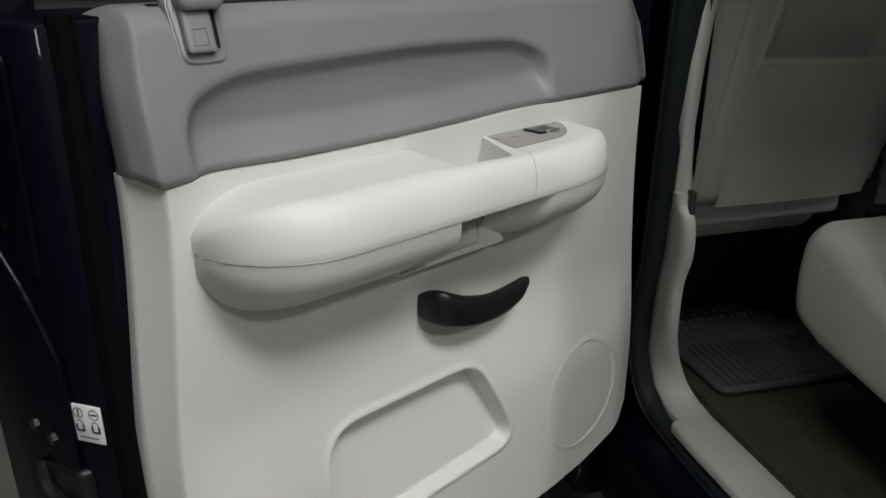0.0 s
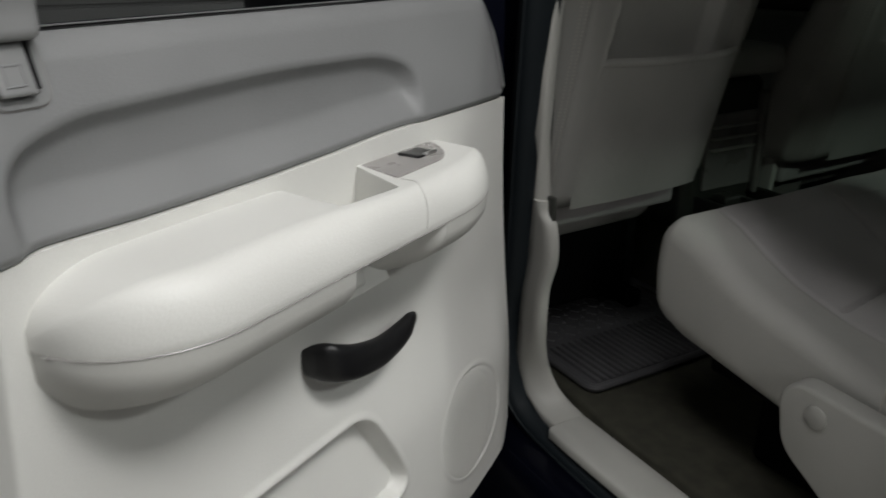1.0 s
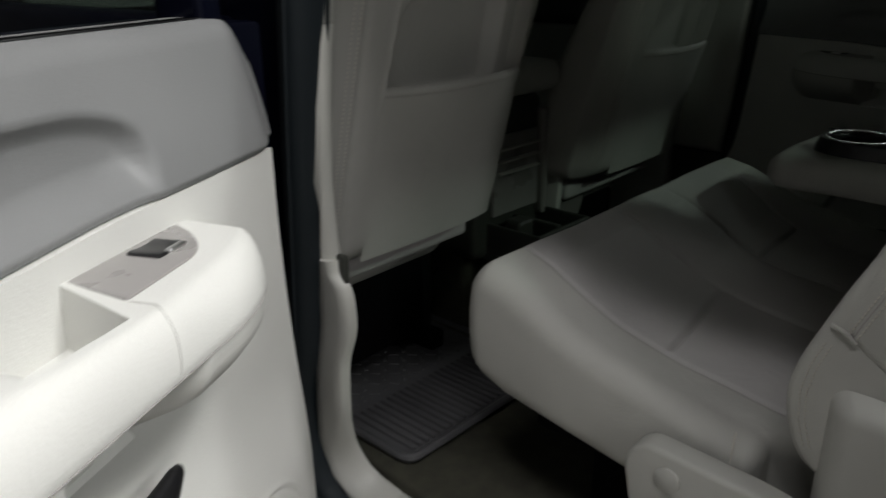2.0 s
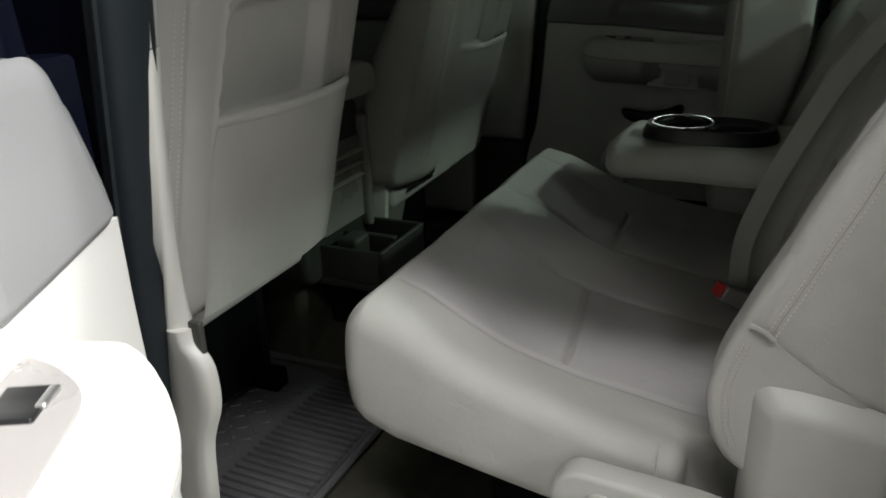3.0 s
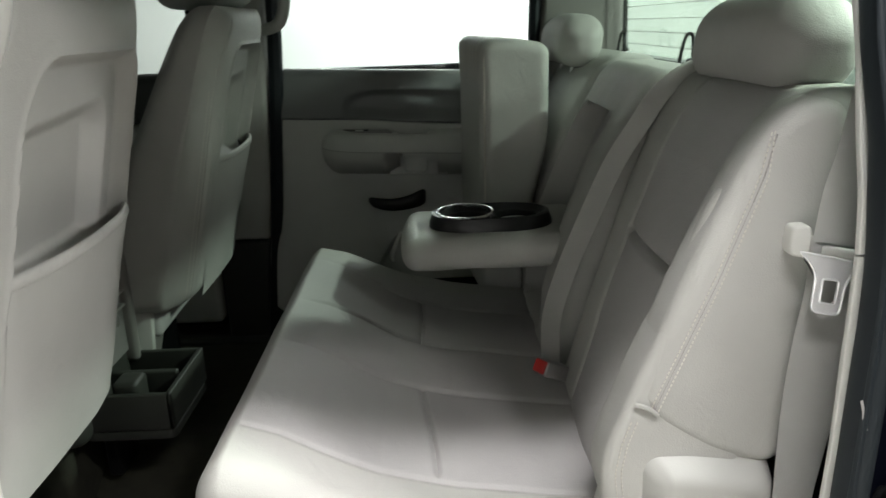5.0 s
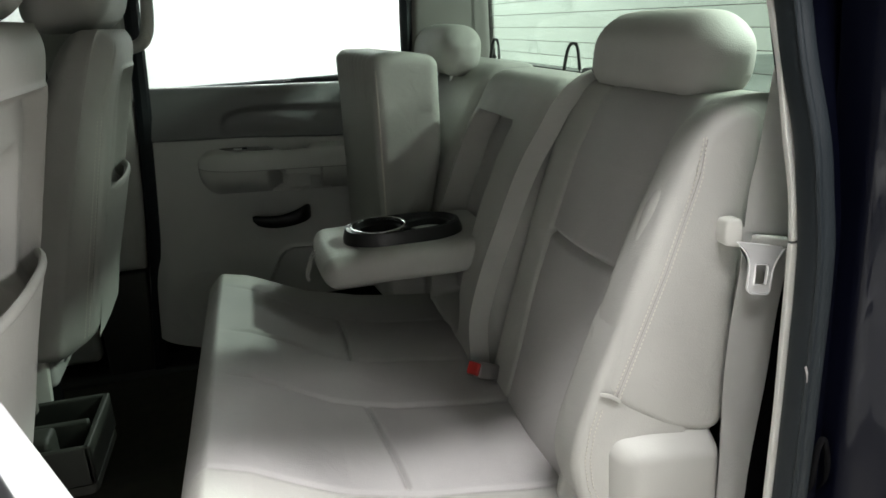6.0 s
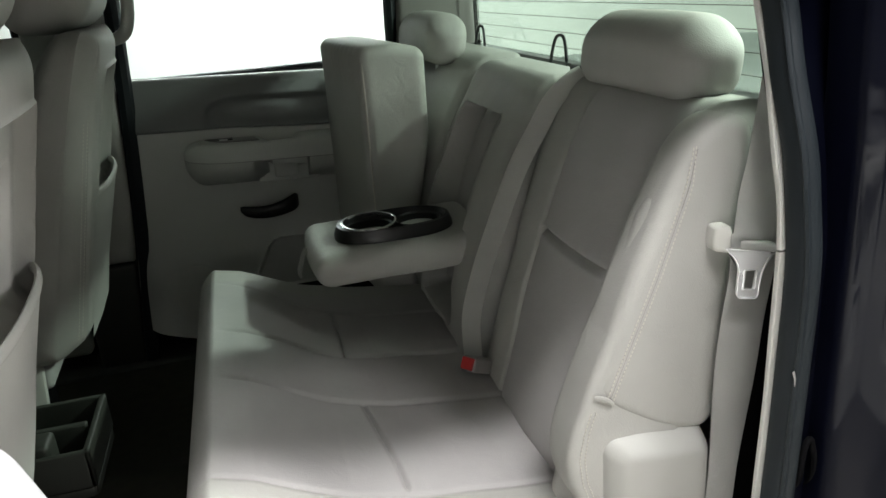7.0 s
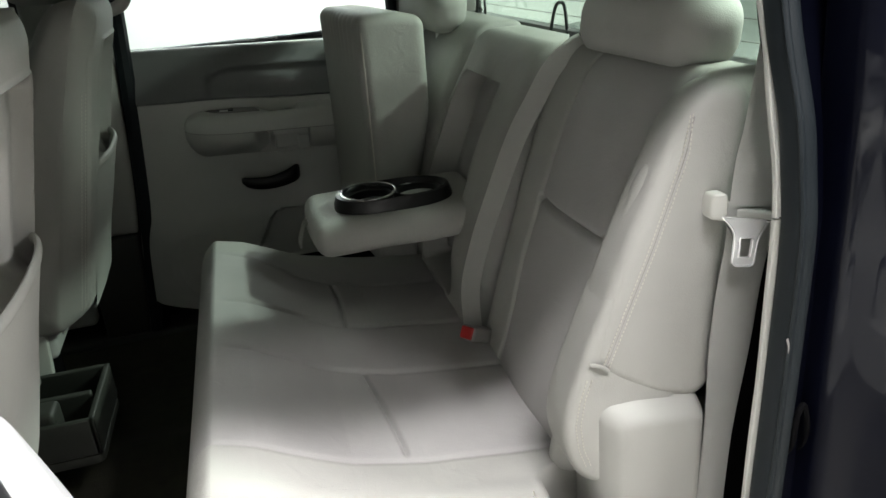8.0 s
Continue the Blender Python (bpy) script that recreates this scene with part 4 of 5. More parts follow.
def front_seat():
    """Seen from behind. Own frame: origin on the floor below the middle of the back."""
    s = thing("front_seat", (0, 0, 0), "beige leather front seat with a map pocket on its back", "seat", "front seats", "", Matrix.Translation((0.0, 0.14, 0.8)))
    hw = 0.286

    def rear_face(y, z):
        """Place of the padded rear face."""
        return 0.24 * (z - 0.74) + 0.01 * (1 - (y / hw) ** 2) - 0.035 * smooth(0.17, 0.28, abs(y)) ** 2 - 0.010 * smooth(0.10, 0.27, y)

    def shape(p):
        x, y, z = p
        t = (z - 0.40) / 0.60
        w = 1.0 - 0.09 * smooth(0.78, 1.07, t) ** 2 - 0.02 * smooth(0.3, 0.0, t)
        y2 = y * w
        rear = smooth(-0.05, 0.0, x)
        xx = x * interp(z, [(0.4, 1.4), (0.7, 1.2), (1.04, 0.55)]) + 0.24 * (z - 0.74) + (rear_face(y, z) - 0.24 * (z - 0.74)) * rear
        # sewn line of the side bolster
        edge = 0.222 - 0.03 * smooth(0.85, 1.05, t)
        xx += groove(y + edge, 0.004, 0.005) * rear * smooth(1.05, 0.97, t)
        if t > 0.2 and rear > 0:
            d = poly_distance((y2, z), POCKET_BACK)
            gate = smooth(0.66, 0.72, z)
            xx -= 0.028 * smooth(0.006, -0.012, d) * rear * gate
            xx += 0.004 * math.exp(-(((d - 0.004) / 0.005) ** 2)) * rear * gate
            xx -= 0.03 * smooth(0.0, -0.03, poly_distance((y2, z), POCKET_INNER)) * rear * gate
        return Vector((xx, y2, z))

    part("backrest", rbox((-0.15, -hw, 0.397), (0.0, hw, 1.04), 0.05, (6, 170, 180), shape, 5), LEATHER, s, "beige leather seat back", 60)
    # the pocket: a lower flap that stands off, with a thick sagging hem
    ys = steps(-0.178, 0.212, 40)

    def flap(y, v):
        z = 0.412 + v * (0.722 - 0.412)
        sag = 0.006 * math.sin((y + 0.19) / 0.43 * math.pi)
        off = 0.008 + 0.010 * v**3 * math.sin(max(0, min(1, (y + 0.178) / 0.39)) * math.pi) ** 0.5 + 0.003 * noise.noise(Vector((y * 9, z * 7, 2)))
        return Vector((rear_face(y, z) + off - 0.006, y, z - sag * v))

    bm = sheet(ys, steps(0, 1, 24), flap)
    part("map_pocket", bm, LEATHER, s, "beige leather map pocket", 60)
    hem = [flap(y, 1.0) + Vector((-0.004, 0, 0.0)) for y in ys]
    part("pocket_hem", sweep(hem, disc(10, 0.009, 0.005), (0, 0, 1)), LEATHER, s)
    for sy in (-1, 1):
        for k in (0.0, 0.009):
            line = [(rear_face(sy * (0.232 + k), z) + 0.0006, sy * (0.232 + k - 0.03 * smooth(0.85, 1.0, z)), z) for z in steps(0.44, 0.95, 24)]
            part("stitching", stitches(line, (1, 0, 0), r=0.0014), STITCH, s)
    # headrest and its posts
    part("headrest", rbox((-0.15, -0.2, 1.036), (0.015, 0.2, 1.24), 0.06, (8, 16, 10), lambda p: Vector((p.x + 0.24 * (p.z - 0.74) - 0.03, p.y * (1 - 0.12 * smooth(1.12, 1.24, p.z)), p.z)), 5), LEATHER, s, "beige leather headrest", 60)
    for y in (-0.07, 0.07):
        part("headrest_post", tube([(-0.03, y, 0.97), (0.0, y, 1.10)], 0.007, 8, 1, (0, 1, 0)), CHROME, s, "steel headrest post")
    # cushion, base shields and bracket
    part("seat_cushion", rbox((-0.72, -0.27, 0.26), (-0.23, 0.27, 0.44), 0.06, (8, 10, 4), None, 4), LEATHER, s)
    part("side_shield", prism(round_poly([(-0.45, 0.40), (-0.16, 0.42), (-0.17, 0.3), (-0.22, 0.12), (-0.45, 0.12)], 0.03), -0.262, -0.24, "xz", 0.006), TRIM, s, "beige plastic seat side shield")
    part("rear_skirt", rbox((-0.2, -0.235, 0.335), (-0.155, 0.235, 0.41), 0.015, (2, 12, 3)), LEATHER_MID, s, "beige skirt below the seat back")
    part("recliner_cover", rbox((-0.15, -0.29, 0.385), (-0.085, -0.264, 0.45), 0.01, (4, 2, 4)), STONE, s, "dark recliner cover")
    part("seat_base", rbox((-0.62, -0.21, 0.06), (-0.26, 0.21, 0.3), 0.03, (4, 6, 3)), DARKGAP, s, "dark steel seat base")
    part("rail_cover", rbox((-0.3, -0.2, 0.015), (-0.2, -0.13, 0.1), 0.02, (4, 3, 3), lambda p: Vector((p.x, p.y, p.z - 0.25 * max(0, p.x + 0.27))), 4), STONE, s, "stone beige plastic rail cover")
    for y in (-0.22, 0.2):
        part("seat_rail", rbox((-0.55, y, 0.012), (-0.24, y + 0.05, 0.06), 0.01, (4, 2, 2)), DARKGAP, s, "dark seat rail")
        part("rail_foot", rbox((-0.34, y, 0.03), (-0.28, y + 0.05, 0.28), 0.015, (3, 2, 4)), BLACK, s)
    return s


POCKET_INNER = round_poly([(-0.15, 0.60), (-0.135, 0.84), (-0.10, 0.885), (0.13, 0.90), (0.155, 0.87), (0.16, 0.60)], [0.01, 0.02, 0.03, 0.03, 0.02, 0.01])
POCKET_BACK = round_poly([(-0.178, 0.60), (-0.16, 0.89), (-0.12, 0.955), (0.17, 0.955), (0.2, 0.92), (0.212, 0.60)], [0.01, 0.03, 0.05, 0.03, 0.02, 0.01])
seat = front_seat()
seat.matrix_basis = pose(0.17, 0.14, 0.8, 0, 0, 2)
far_seat = copy_thing(seat, pose(0.163, 0.995, 0.79, 0, 0, 2))
for child in list(far_seat.children):
    if child.name.startswith("recliner_cover"):
        bpy.data.objects.remove(child)
# lower cover gets the darkened beige, since it sits in shade
part("lower_cover", rbox((-0.26, -0.245, 0.2), (-0.18, -0.03, 0.425), 0.03, (3, 4, 6), lambda p: Vector((p.x - 0.25 * (0.42 - p.z), p.y, p.z)), 4), SHADED_BEIGE, far_seat, "beige plastic lower seat cover")

# ---------------------------------------------------------------- centre console with cup holder
con = thing("center_console", (-0.15, 0.58, 0.82), "beige centre console with rear vent and fold-out cup holder", "console")
# console and cup holder: beige, darkened in base colour to look shaded
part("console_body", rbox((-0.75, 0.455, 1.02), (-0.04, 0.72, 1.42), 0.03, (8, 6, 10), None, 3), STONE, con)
part("console_base", rbox((-0.75, 0.47, 0.80), (-0.09, 0.705, 1.03), 0.02, (6, 5, 4)), CARPET, con, "dark carpeted console base")
part("console_lid", rbox((-0.72, 0.45, 1.425), (0.012, 0.725, 1.50), 0.03, (8, 6, 3), None, 4), LEATHER, con, "beige leather console lid")
part("vent_panel", rbox((-0.045, 0.51, 1.13), (-0.032, 0.69, 1.33), 0.004, (1, 2, 2)), GREYPLATE, con, "dark rear vent panel")
for i in range(3):
    part("vent_slat", rbox((-0.036, 0.52, 1.235 + 0.03 * i), (-0.02, 0.68, 1.241 + 0.03 * i), 0.002, (1, 2, 1)), TRIM, con)
part("side_rim", rbox((-0.05, 0.69, 1.10), (-0.015, 0.715, 1.38), 0.01, (2, 2, 8)), SHADED_BEIGE, con)
cx0, cx1, cy0, cy1, cz0, cz1 = -0.06, 0.118, 0.495, 0.715, 1.02, 1.118
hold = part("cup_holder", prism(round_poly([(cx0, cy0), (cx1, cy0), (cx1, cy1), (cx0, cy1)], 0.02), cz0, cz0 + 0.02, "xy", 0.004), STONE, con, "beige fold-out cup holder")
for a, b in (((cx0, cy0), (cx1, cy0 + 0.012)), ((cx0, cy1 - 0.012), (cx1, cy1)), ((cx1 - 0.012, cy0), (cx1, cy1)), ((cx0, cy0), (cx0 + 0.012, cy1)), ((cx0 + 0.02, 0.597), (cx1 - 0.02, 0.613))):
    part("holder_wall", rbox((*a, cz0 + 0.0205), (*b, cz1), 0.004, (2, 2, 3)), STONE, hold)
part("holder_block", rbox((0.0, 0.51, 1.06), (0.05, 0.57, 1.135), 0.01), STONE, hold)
part("holder_arm", rbox((-0.06, 0.56, 0.9), (-0.03, 0.66, 1.03), 0.008), BLACK, con)

# ---------------------------------------------------------------- rubber floor mat
mat = thing("floor_mat", (-0.05, 0.2, 0.803), "dark grey ribbed rubber floor mat on the carpet", "floor mat")
MX0, MX1, MY0, MY1 = -0.33, 0.2, -0.022, 0.47
part("mat_base", prism(round_poly([(MX0, MY0), (MX1, MY0), (MX1, MY1), (MX0, MY1)], 0.03), 0.803, 0.815, "xy", 0.004), MATRUBBER, mat)
part("mat_rim", sweep([Vector((*p, 0.818)) for p in round_poly([(MX0, MY0), (MX1, MY0), (MX1, MY1), (MX0, MY1)], 0.03)] + [Vector((MX0, MY0 + 0.03, 0.818))], disc(8, 0.009), (0, 0, 1)), MATRUBBER, mat)
for i in range(22):
    y = MY0 + 0.03 + i * 0.0192
    part("rib", rbox((0.0, y, 0.812), (MX1 - 0.02, y + 0.009, 0.823), 0.003, (1, 1, 1), None, 1), MATRUBBER, mat)
for i in range(9):
    for j in range(14):
        x, y = MX0 + 0.03 + i * 0.033, MY0 + 0.03 + j * 0.031
        a = 0.6 if (i + j) % 2 else -0.6
        bm = rbox((-0.011, -0.0035, 0), (0.011, 0.0035, 0.0035), 0.0015, (1, 1, 1), None, 1)
        bmesh.ops.transform(bm, matrix=Matrix.Translation((x, y, 0.8145)) @ Matrix.Rotation(a, 4, "Z"), verts=bm.verts)
        part("tread", bm, MATRUBBER, mat)

# ---------------------------------------------------------------- rear bench
bench = thing("rear_bench_seat", (0.6, 0.48, 0.8), "beige leather rear bench seat with centre armrest lowered", "seat")


def bench_top(x):
    return interp(x, [(0.32, 1.246), (0.36, 1.262), (0.42, 1.248), (0.55, 1.198), (0.66, 1.17), (0.8, 1.15), (0.9, 1.14)])


def seat_seams(x):
    """The sewn lines across the cushion: they spread a little towards its front."""
    f = smooth(0.62, 0.40, x)
    return 0.371 + 0.03 * f, 0.55 + 0.045 * f, 0.757 + 0.085 * f


def bench_cushion(p):
    x, y, z = p
    t = (z - 1.05) / 0.17
    bot = interp(x, [(0.32, 1.06), (0.40, 1.028), (0.67, 0.99), (0.88, 0.985)])
    top = bench_top(x) + 0.008 * smooth(0.2, 0.8, y) * smooth(0.6, 0.4, x) - 0.02 * smooth(0.75, 0.1, y) * smooth(0.36, 0.55, x)
    zz = bot + (top - bot) * t
    up = smooth(0.75, 1.0, t)
    # seams of the seat panels
    inx = smooth(0.36, 0.42, x)
    near, mid, far = seat_seams(x)
    zz += groove(y - 0.112, 0.005, 0.004) * up * smooth(0.33, 0.40, x)
    zz += groove(y - near, 0.006, 0.006) * up * inx
    zz += groove(y - mid, 0.006, 0.006) * up * inx
    zz += groove(y - far, 0.006, 0.005) * up * inx
    zz += groove(x - 0.618 + 0.05 * (y - 0.25) - 0.008 * math.sin(y * 11), 0.0042, 0.008) * up * (smooth(0.116, 0.14, y) * smooth(near + 0.004, near - 0.012, y) + smooth(mid - 0.004, mid + 0.012, y) * smooth(far + 0.004, far - 0.012, y))
    # padding between the seams
    zz += 0.005 * up * sum(math.sin(min(max((y - a) / (b - a), 0), 1) * math.pi) * k for a, b, k in ((0.112, near, 1.0), (near, mid, 0.5), (mid, far, 0.8))) * smooth(0.34, 0.45, x)
    zz += 0.0025 * noise.noise(Vector((x * 9, y * 9, 1))) * up
    # rounded front nose and soft sides
    xx = x - 0.008 * math.sin(min(max(t, 0), 1) * math.pi) * smooth(0.45, 0.33, x)
    yy = y - 0.006 * math.sin(min(max(t, 0), 1) * math.pi) * smooth(0.1, 0.0, y)
    # the outer corner stops short of the side bolster
    xx -= max(0.0, x - 0.72) * 0.43 * smooth(0.085, 0.05, y)
    return Vector((xx, yy, zz))


def inserts(ob, test, mat):
    """Gives the sewn-in panels their own leather."""
    ob.data.materials.append(mat)
    for p in ob.data.polygons:
        if test(p.center, p.normal):
            p.material_index = 1


cushion = part("seat_cushion", rbox((0.325, 0.0, 1.05), (0.90, 0.965, 1.22), 0.036, (190, 250, 8), bench_cushion, 5), LEATHER, bench, "beige leather seat cushion with sewn panels", 60)
inserts(cushion, lambda c, n: n.z > -0.2 and 0.112 < c.y < 0.86, LEATHER_MID)
part("end_stitching", tube([(0.789, 0.006, 1.138), (0.79, 0.0, 1.12), (0.79, -0.0035, 1.09), (0.79, -0.004, 1.05)], 0.0012, 6, 5), STITCH, bench)

# backrest: profile x of the front face at a height


def back_x(z):
    return interp(z, [(1.05, 0.83), (1.14, 0.868), (1.30, 0.915), (1.44, 0.958), (1.58, 1.008), (1.64, 1.038), (1.68, 1.06), (1.72, 1.08)])


def mid_x(z):
    return interp(z, [(1.05, 0.84), (1.14, 0.842), (1.25, 0.85), (1.34, 0.872), (1.42, 0.90), (1.53, 0.945), (1.60, 0.985), (1.685, 1.035), (1.72, 1.05)])


def back_outer(p):
    x, y, z = p
    t = (x - 0.0) / 0.16
    front = 1 - smooth(0.0, 0.6, t)
    xx = back_x(z) + x * (1.0 - 0.35 * smooth(1.4, 1.7, z))
    # outer bolster stands forward, with its double seam
    bol = smooth(0.135 - 0.035 * smooth(1.46, 1.67, z), 0.04 - 0.015 * smooth(1.46, 1.67, z), y)
    edge = 0.118 - 0.04 * smooth(1.46, 1.67, z)
    xx -= 0.042 * bol * front * smooth(1.68, 1.55, z)
    xx -= groove(y - edge, 0.006, 0.008) * front
    wob = 0.004 * math.sin(z * 20)
    xx -= groove(y - 0.378 - wob + 0.02 * smooth(1.5, 1.66, z), 0.005, 0.009) * front
    if 0.115 < y < 0.385:
        xx -= groove(z - 1.445 + 0.01 * (y - 0.25), 0.005, 0.011) * front
        xx -= 0.010 * math.sin(min(max((y - 0.118) / 0.26, 0), 1) * math.pi) * front * (0.6 + 0.4 * math.cos((z - 1.438) * 14) ** 2)
    xx -= 0.002 * noise.noise(Vector((y * 9, z * 9, 3))) * front
    # the lower outer corner is cut back behind the bolster
    cut = smooth(1.22, 1.13, z) * smooth(0.1, 0.02, y)
    return Vector((xx + 0.035 * cut, y + 0.025 * cut, z))


outer_back = part("backrest", rbox((0.0, 0.012, 1.10), (0.16, 0.505, 1.69), 0.045, (6, 100, 130), back_outer, 5), LEATHER, bench, "beige leather outer backrest with sewn panels", 60)
inserts(outer_back, lambda c, n: n.x < -0.5 and 0.118 - 0.04 * smooth(1.46, 1.67, c.z) < c.y < 0.378 - 0.02 * smooth(1.5, 1.66, c.z), LEATHER_MID)


# side bolster, one padded shape that narrows past the cushion, with its double stitching
BX, BY, BZ = 0.016, 0.017, -0.012
BOLSTER = curve_points([(*p, 0) for p in ((0.866, 1.345), (0.9, 1.455), (0.955, 1.58), (0.995, 1.655), (1.035, 1.69), (1.078, 1.69), (1.092, 1.655), (1.078, 1.58), (1.062, 1.44), (1.058, 1.30), (1.05, 1.258), (1.02, 1.244), (0.962, 1.262), (0.907, 1.295), (0.875, 1.32))], 4)
part("side_bolster", prism([(p.x + BX, p.y + BZ) for p in BOLSTER], BY - 0.014, BY + 0.066, "xz", 0.02, 5), LEATHER, bench, "beige leather side bolster", 60)
LOW_BOLSTER = curve_points([(*p, 0) for p in ((0.905, 1.124), (0.872, 1.132), (0.848, 1.15), (0.831, 1.185), (0.823, 1.23), (0.83, 1.275), (0.85, 1.33), (0.872, 1.385), (0.9, 1.44), (0.93, 1.45), (0.965, 1.41), (0.995, 1.34), (1.0, 1.28), (0.99, 1.21), (0.955, 1.135))], 4)
part("side_bolster", prism([(p.x + BX, p.y + BZ) for p in LOW_BOLSTER], BY - 0.011, BY + 0.066, "xz", 0.013, 5), LEATHER, bench, "beige leather lower side bolster", 60)


def bolster_line(z, k=0.0):
    return interp(z, [(1.32, 0.877), (1.334, 0.882), (1.492, 0.947), (1.612, 0.99), (1.66, 1.0)]) + k + BX


for k in (0.0, 0.0075):
    line = [(bolster_line(z, k * smooth(1.67, 1.60, z) + k * 0.4), BY - 0.0142, z + BZ) for z in steps(1.328, 1.665, 20)]
    part("bolster_stitching", stitches(line, (0, -1, 0), 0.006, 0.0045, 0.0012), STITCH, bench)
    part("bolster_stitching", stitches([(k + BX + interp(z, [(1.17, 0.854), (1.2, 0.844), (1.24, 0.84), (1.28, 0.847), (1.32, 0.861)]), BY - 0.0112, z + BZ) for z in steps(1.17, 1.315, 16)], (0, -1, 0), 0.006, 0.0045, 0.0012), STITCH, bench)
for k in (0.0052,):
    part("bolster_seam", tube([(bolster_line(z, k), BY - 0.0137, z + BZ) for z in steps(1.328, 1.66, 16)], 0.0009, 5, 2), GREYPLATE, bench)
part("pull_tab", sweep(curve_points([(BX + x, BY + y, BZ + z) for x, y, z in ((0.862, -0.0125, 1.336), (0.87, -0.015, 1.335), (0.88, -0.0155, 1.33), (0.889, -0.0135, 1.321))], 5), round_poly([(-0.003, -0.0018), (0.003, -0.0018), (0.003, 0.0018), (-0.003, 0.0018)], 0.0018, 3), (0.5, 0, 1)), LEATHER, bench, "folded leather tab at the seam")


def back_mid(p):
    x, y, z = p
    t = x / 0.15
    front = 1 - smooth(0.0, 0.7, t)
    xx = mid_x(z) + x * interp(z, [(1.1, 1.4), (1.5, 1.15), (1.69, 0.8)])
    d = poly_distance((y, z), RECESS)
    xx += 0.10 * smooth(0.003, -0.012, d) * front
    xx += 0.004 * noise.noise(Vector((y * 14, z * 10, 7))) * front * (1 if d > 0 else 3.0)
    if d < -0.01:
        xx -= 0.012 * abs(math.sin((y - 0.6) * 36)) * front
    return Vector((xx, y, z))


RECESS = round_poly([(0.63, 1.16), (0.63, 1.60), (0.885, 1.60), (0.885, 1.16)], 0.025)
part("backrest", rbox((0.0, 0.51, 1.10), (0.15, 0.93, 1.685), 0.035, (8, 90, 110), back_mid, 5), LEATHER, bench, "beige leather centre backrest with armrest recess", 60)
part("recess_cloth", sheet(steps(0.635, 0.88, 40), steps(1.18, 1.592, 40), lambda y, z: Vector((mid_x(z) + 0.075 - 0.012 * abs(math.sin((y - 0.6) * 30 + 2 * z)) + 0.006 * noise.noise(Vector((y * 16, z * 5, 7))), y, z))), LEATHER_MID, bench, "wrinkled cloth in the armrest recess", 60)


def back_far(p):
    return Vector((mid_x(p.z) + p.x, p.y, p.z))


part("backrest", rbox((0.0, 0.94, 1.10), (0.15, 1.47, 1.69), 0.05, (6, 12, 30), back_far, 5), LEATHER, bench, "beige leather far backrest", 60)


def headrest(name, c, hw):
    def f(p):
        x, y, z = p
        w = 1 - 0.16 * smooth(0.0, 0.075, z)
        yy = y * w
        xx = x + 0.12 * z + 0.012 * (y / 0.19) ** 2
        return Vector((c[0] + xx, c[1] + yy, c[2] + z + 0.006 * (1 - (y / 0.19) ** 2)))

    part("headrest", rbox((-0.055, -hw, -0.066), (0.055, hw, 0.062), 0.05, (6, 24, 8), f, 6), LEATHER, bench, "beige leather rear headrest", 60)
    for dy in (-0.08, 0.08):
        part("headrest_post", tube([(c[0], c[1] + dy, c[2] - 0.12), (c[0] + 0.005, c[1] + dy, c[2] - 0.04)], 0.007, 8, 1, (0, 1, 0)), CHROME, bench, "steel headrest post")


headrest("near", (1.115, 0.287, 1.733), 0.183)
headrest("far", (1.012, 1.305, 1.722), 0.205)

# armrest folded down from the centre back
arm = part("center_armrest", rbox((0.575, 0.585, 1.306), (0.95, 0.865, 1.374), 0.03, (24, 20, 4), lambda p: Vector((p.x + 0.01 * math.sin((p.y - 0.585) / 0.28 * math.pi) * -1 * smooth(0.65, 0.56, p.x), p.y, p.z + 0.004 * noise.noise(p * 9) + 0.05 * (p.x - 0.555) * 0.2)), 5), LEATHER, bench, "beige leather armrest folded down", 60)
part("pull_loop", tube([(0.578, 0.735, 1.355), (0.562, 0.733, 1.35), (0.546, 0.722, 1.315), (0.547, 0.707, 1.302), (0.547, 0.698, 1.315), (0.562, 0.712, 1.35), (0.578, 0.717, 1.355)], 0.003, 7), WEBBING, arm, "pale cord pull loop")
# cup holder tray on the armrest
TZ = 1.364
tray_out = []
for i in range(48):
    a = 2 * math.pi * i / 48
    tray_out.append((0.754 + 0.124 * math.copysign(abs(math.cos(a)) ** 0.75, math.cos(a)), 0.7 + 0.073 * math.copysign(abs(math.sin(a)) ** 0.85, math.sin(a))))


def ring_at(pts, c, s, z):
    return [Vector((c[0] + (x - c[0]) * s, c[1] + (y - c[1]) * s, z)) for x, y in pts]


C = (0.754, 0.7)
tray = part("cup_tray", loft([ring_at(tray_out, C, s, z) for s, z in ((0.95, TZ), (1.03, TZ + 0.003), (1.02, TZ + 0.022), (0.97, TZ + 0.038), (0.91, TZ + 0.040), (0.86, TZ + 0.034), (0.84, TZ + 0.008), (0.3, TZ + 0.006))]), BLACK, arm, "black two-cup tray", 50)
part("chrome_rim", loft([[Vector((0.702 + r * math.cos(a), 0.7 + 1.12 * r * math.sin(a), TZ + h)) for a in [2 * math.pi * k / 40 for k in range(40)]] for r, h in ((0.0595, 0.039), (0.0585, 0.0415), (0.0565, 0.042), (0.0545, 0.041), (0.054, 0.034), (0.0595, 0.039))], True, False), RIM, tray, "bright cup rim", 50)
for x in (0.702, 0.806):
    part("cup_ring", loft([[Vector((x + r * math.cos(a), 0.7 + 0.95 * r * math.sin(a), z)) for a in [2 * math.pi * k / 28 for k in range(28)]] for r, z in ((0.052, TZ + 0.01), (0.052, TZ + 0.03), (0.05, TZ + 0.032), (0.046, TZ + 0.028), (0.046, TZ + 0.01))], True, False), BLACK, tray)

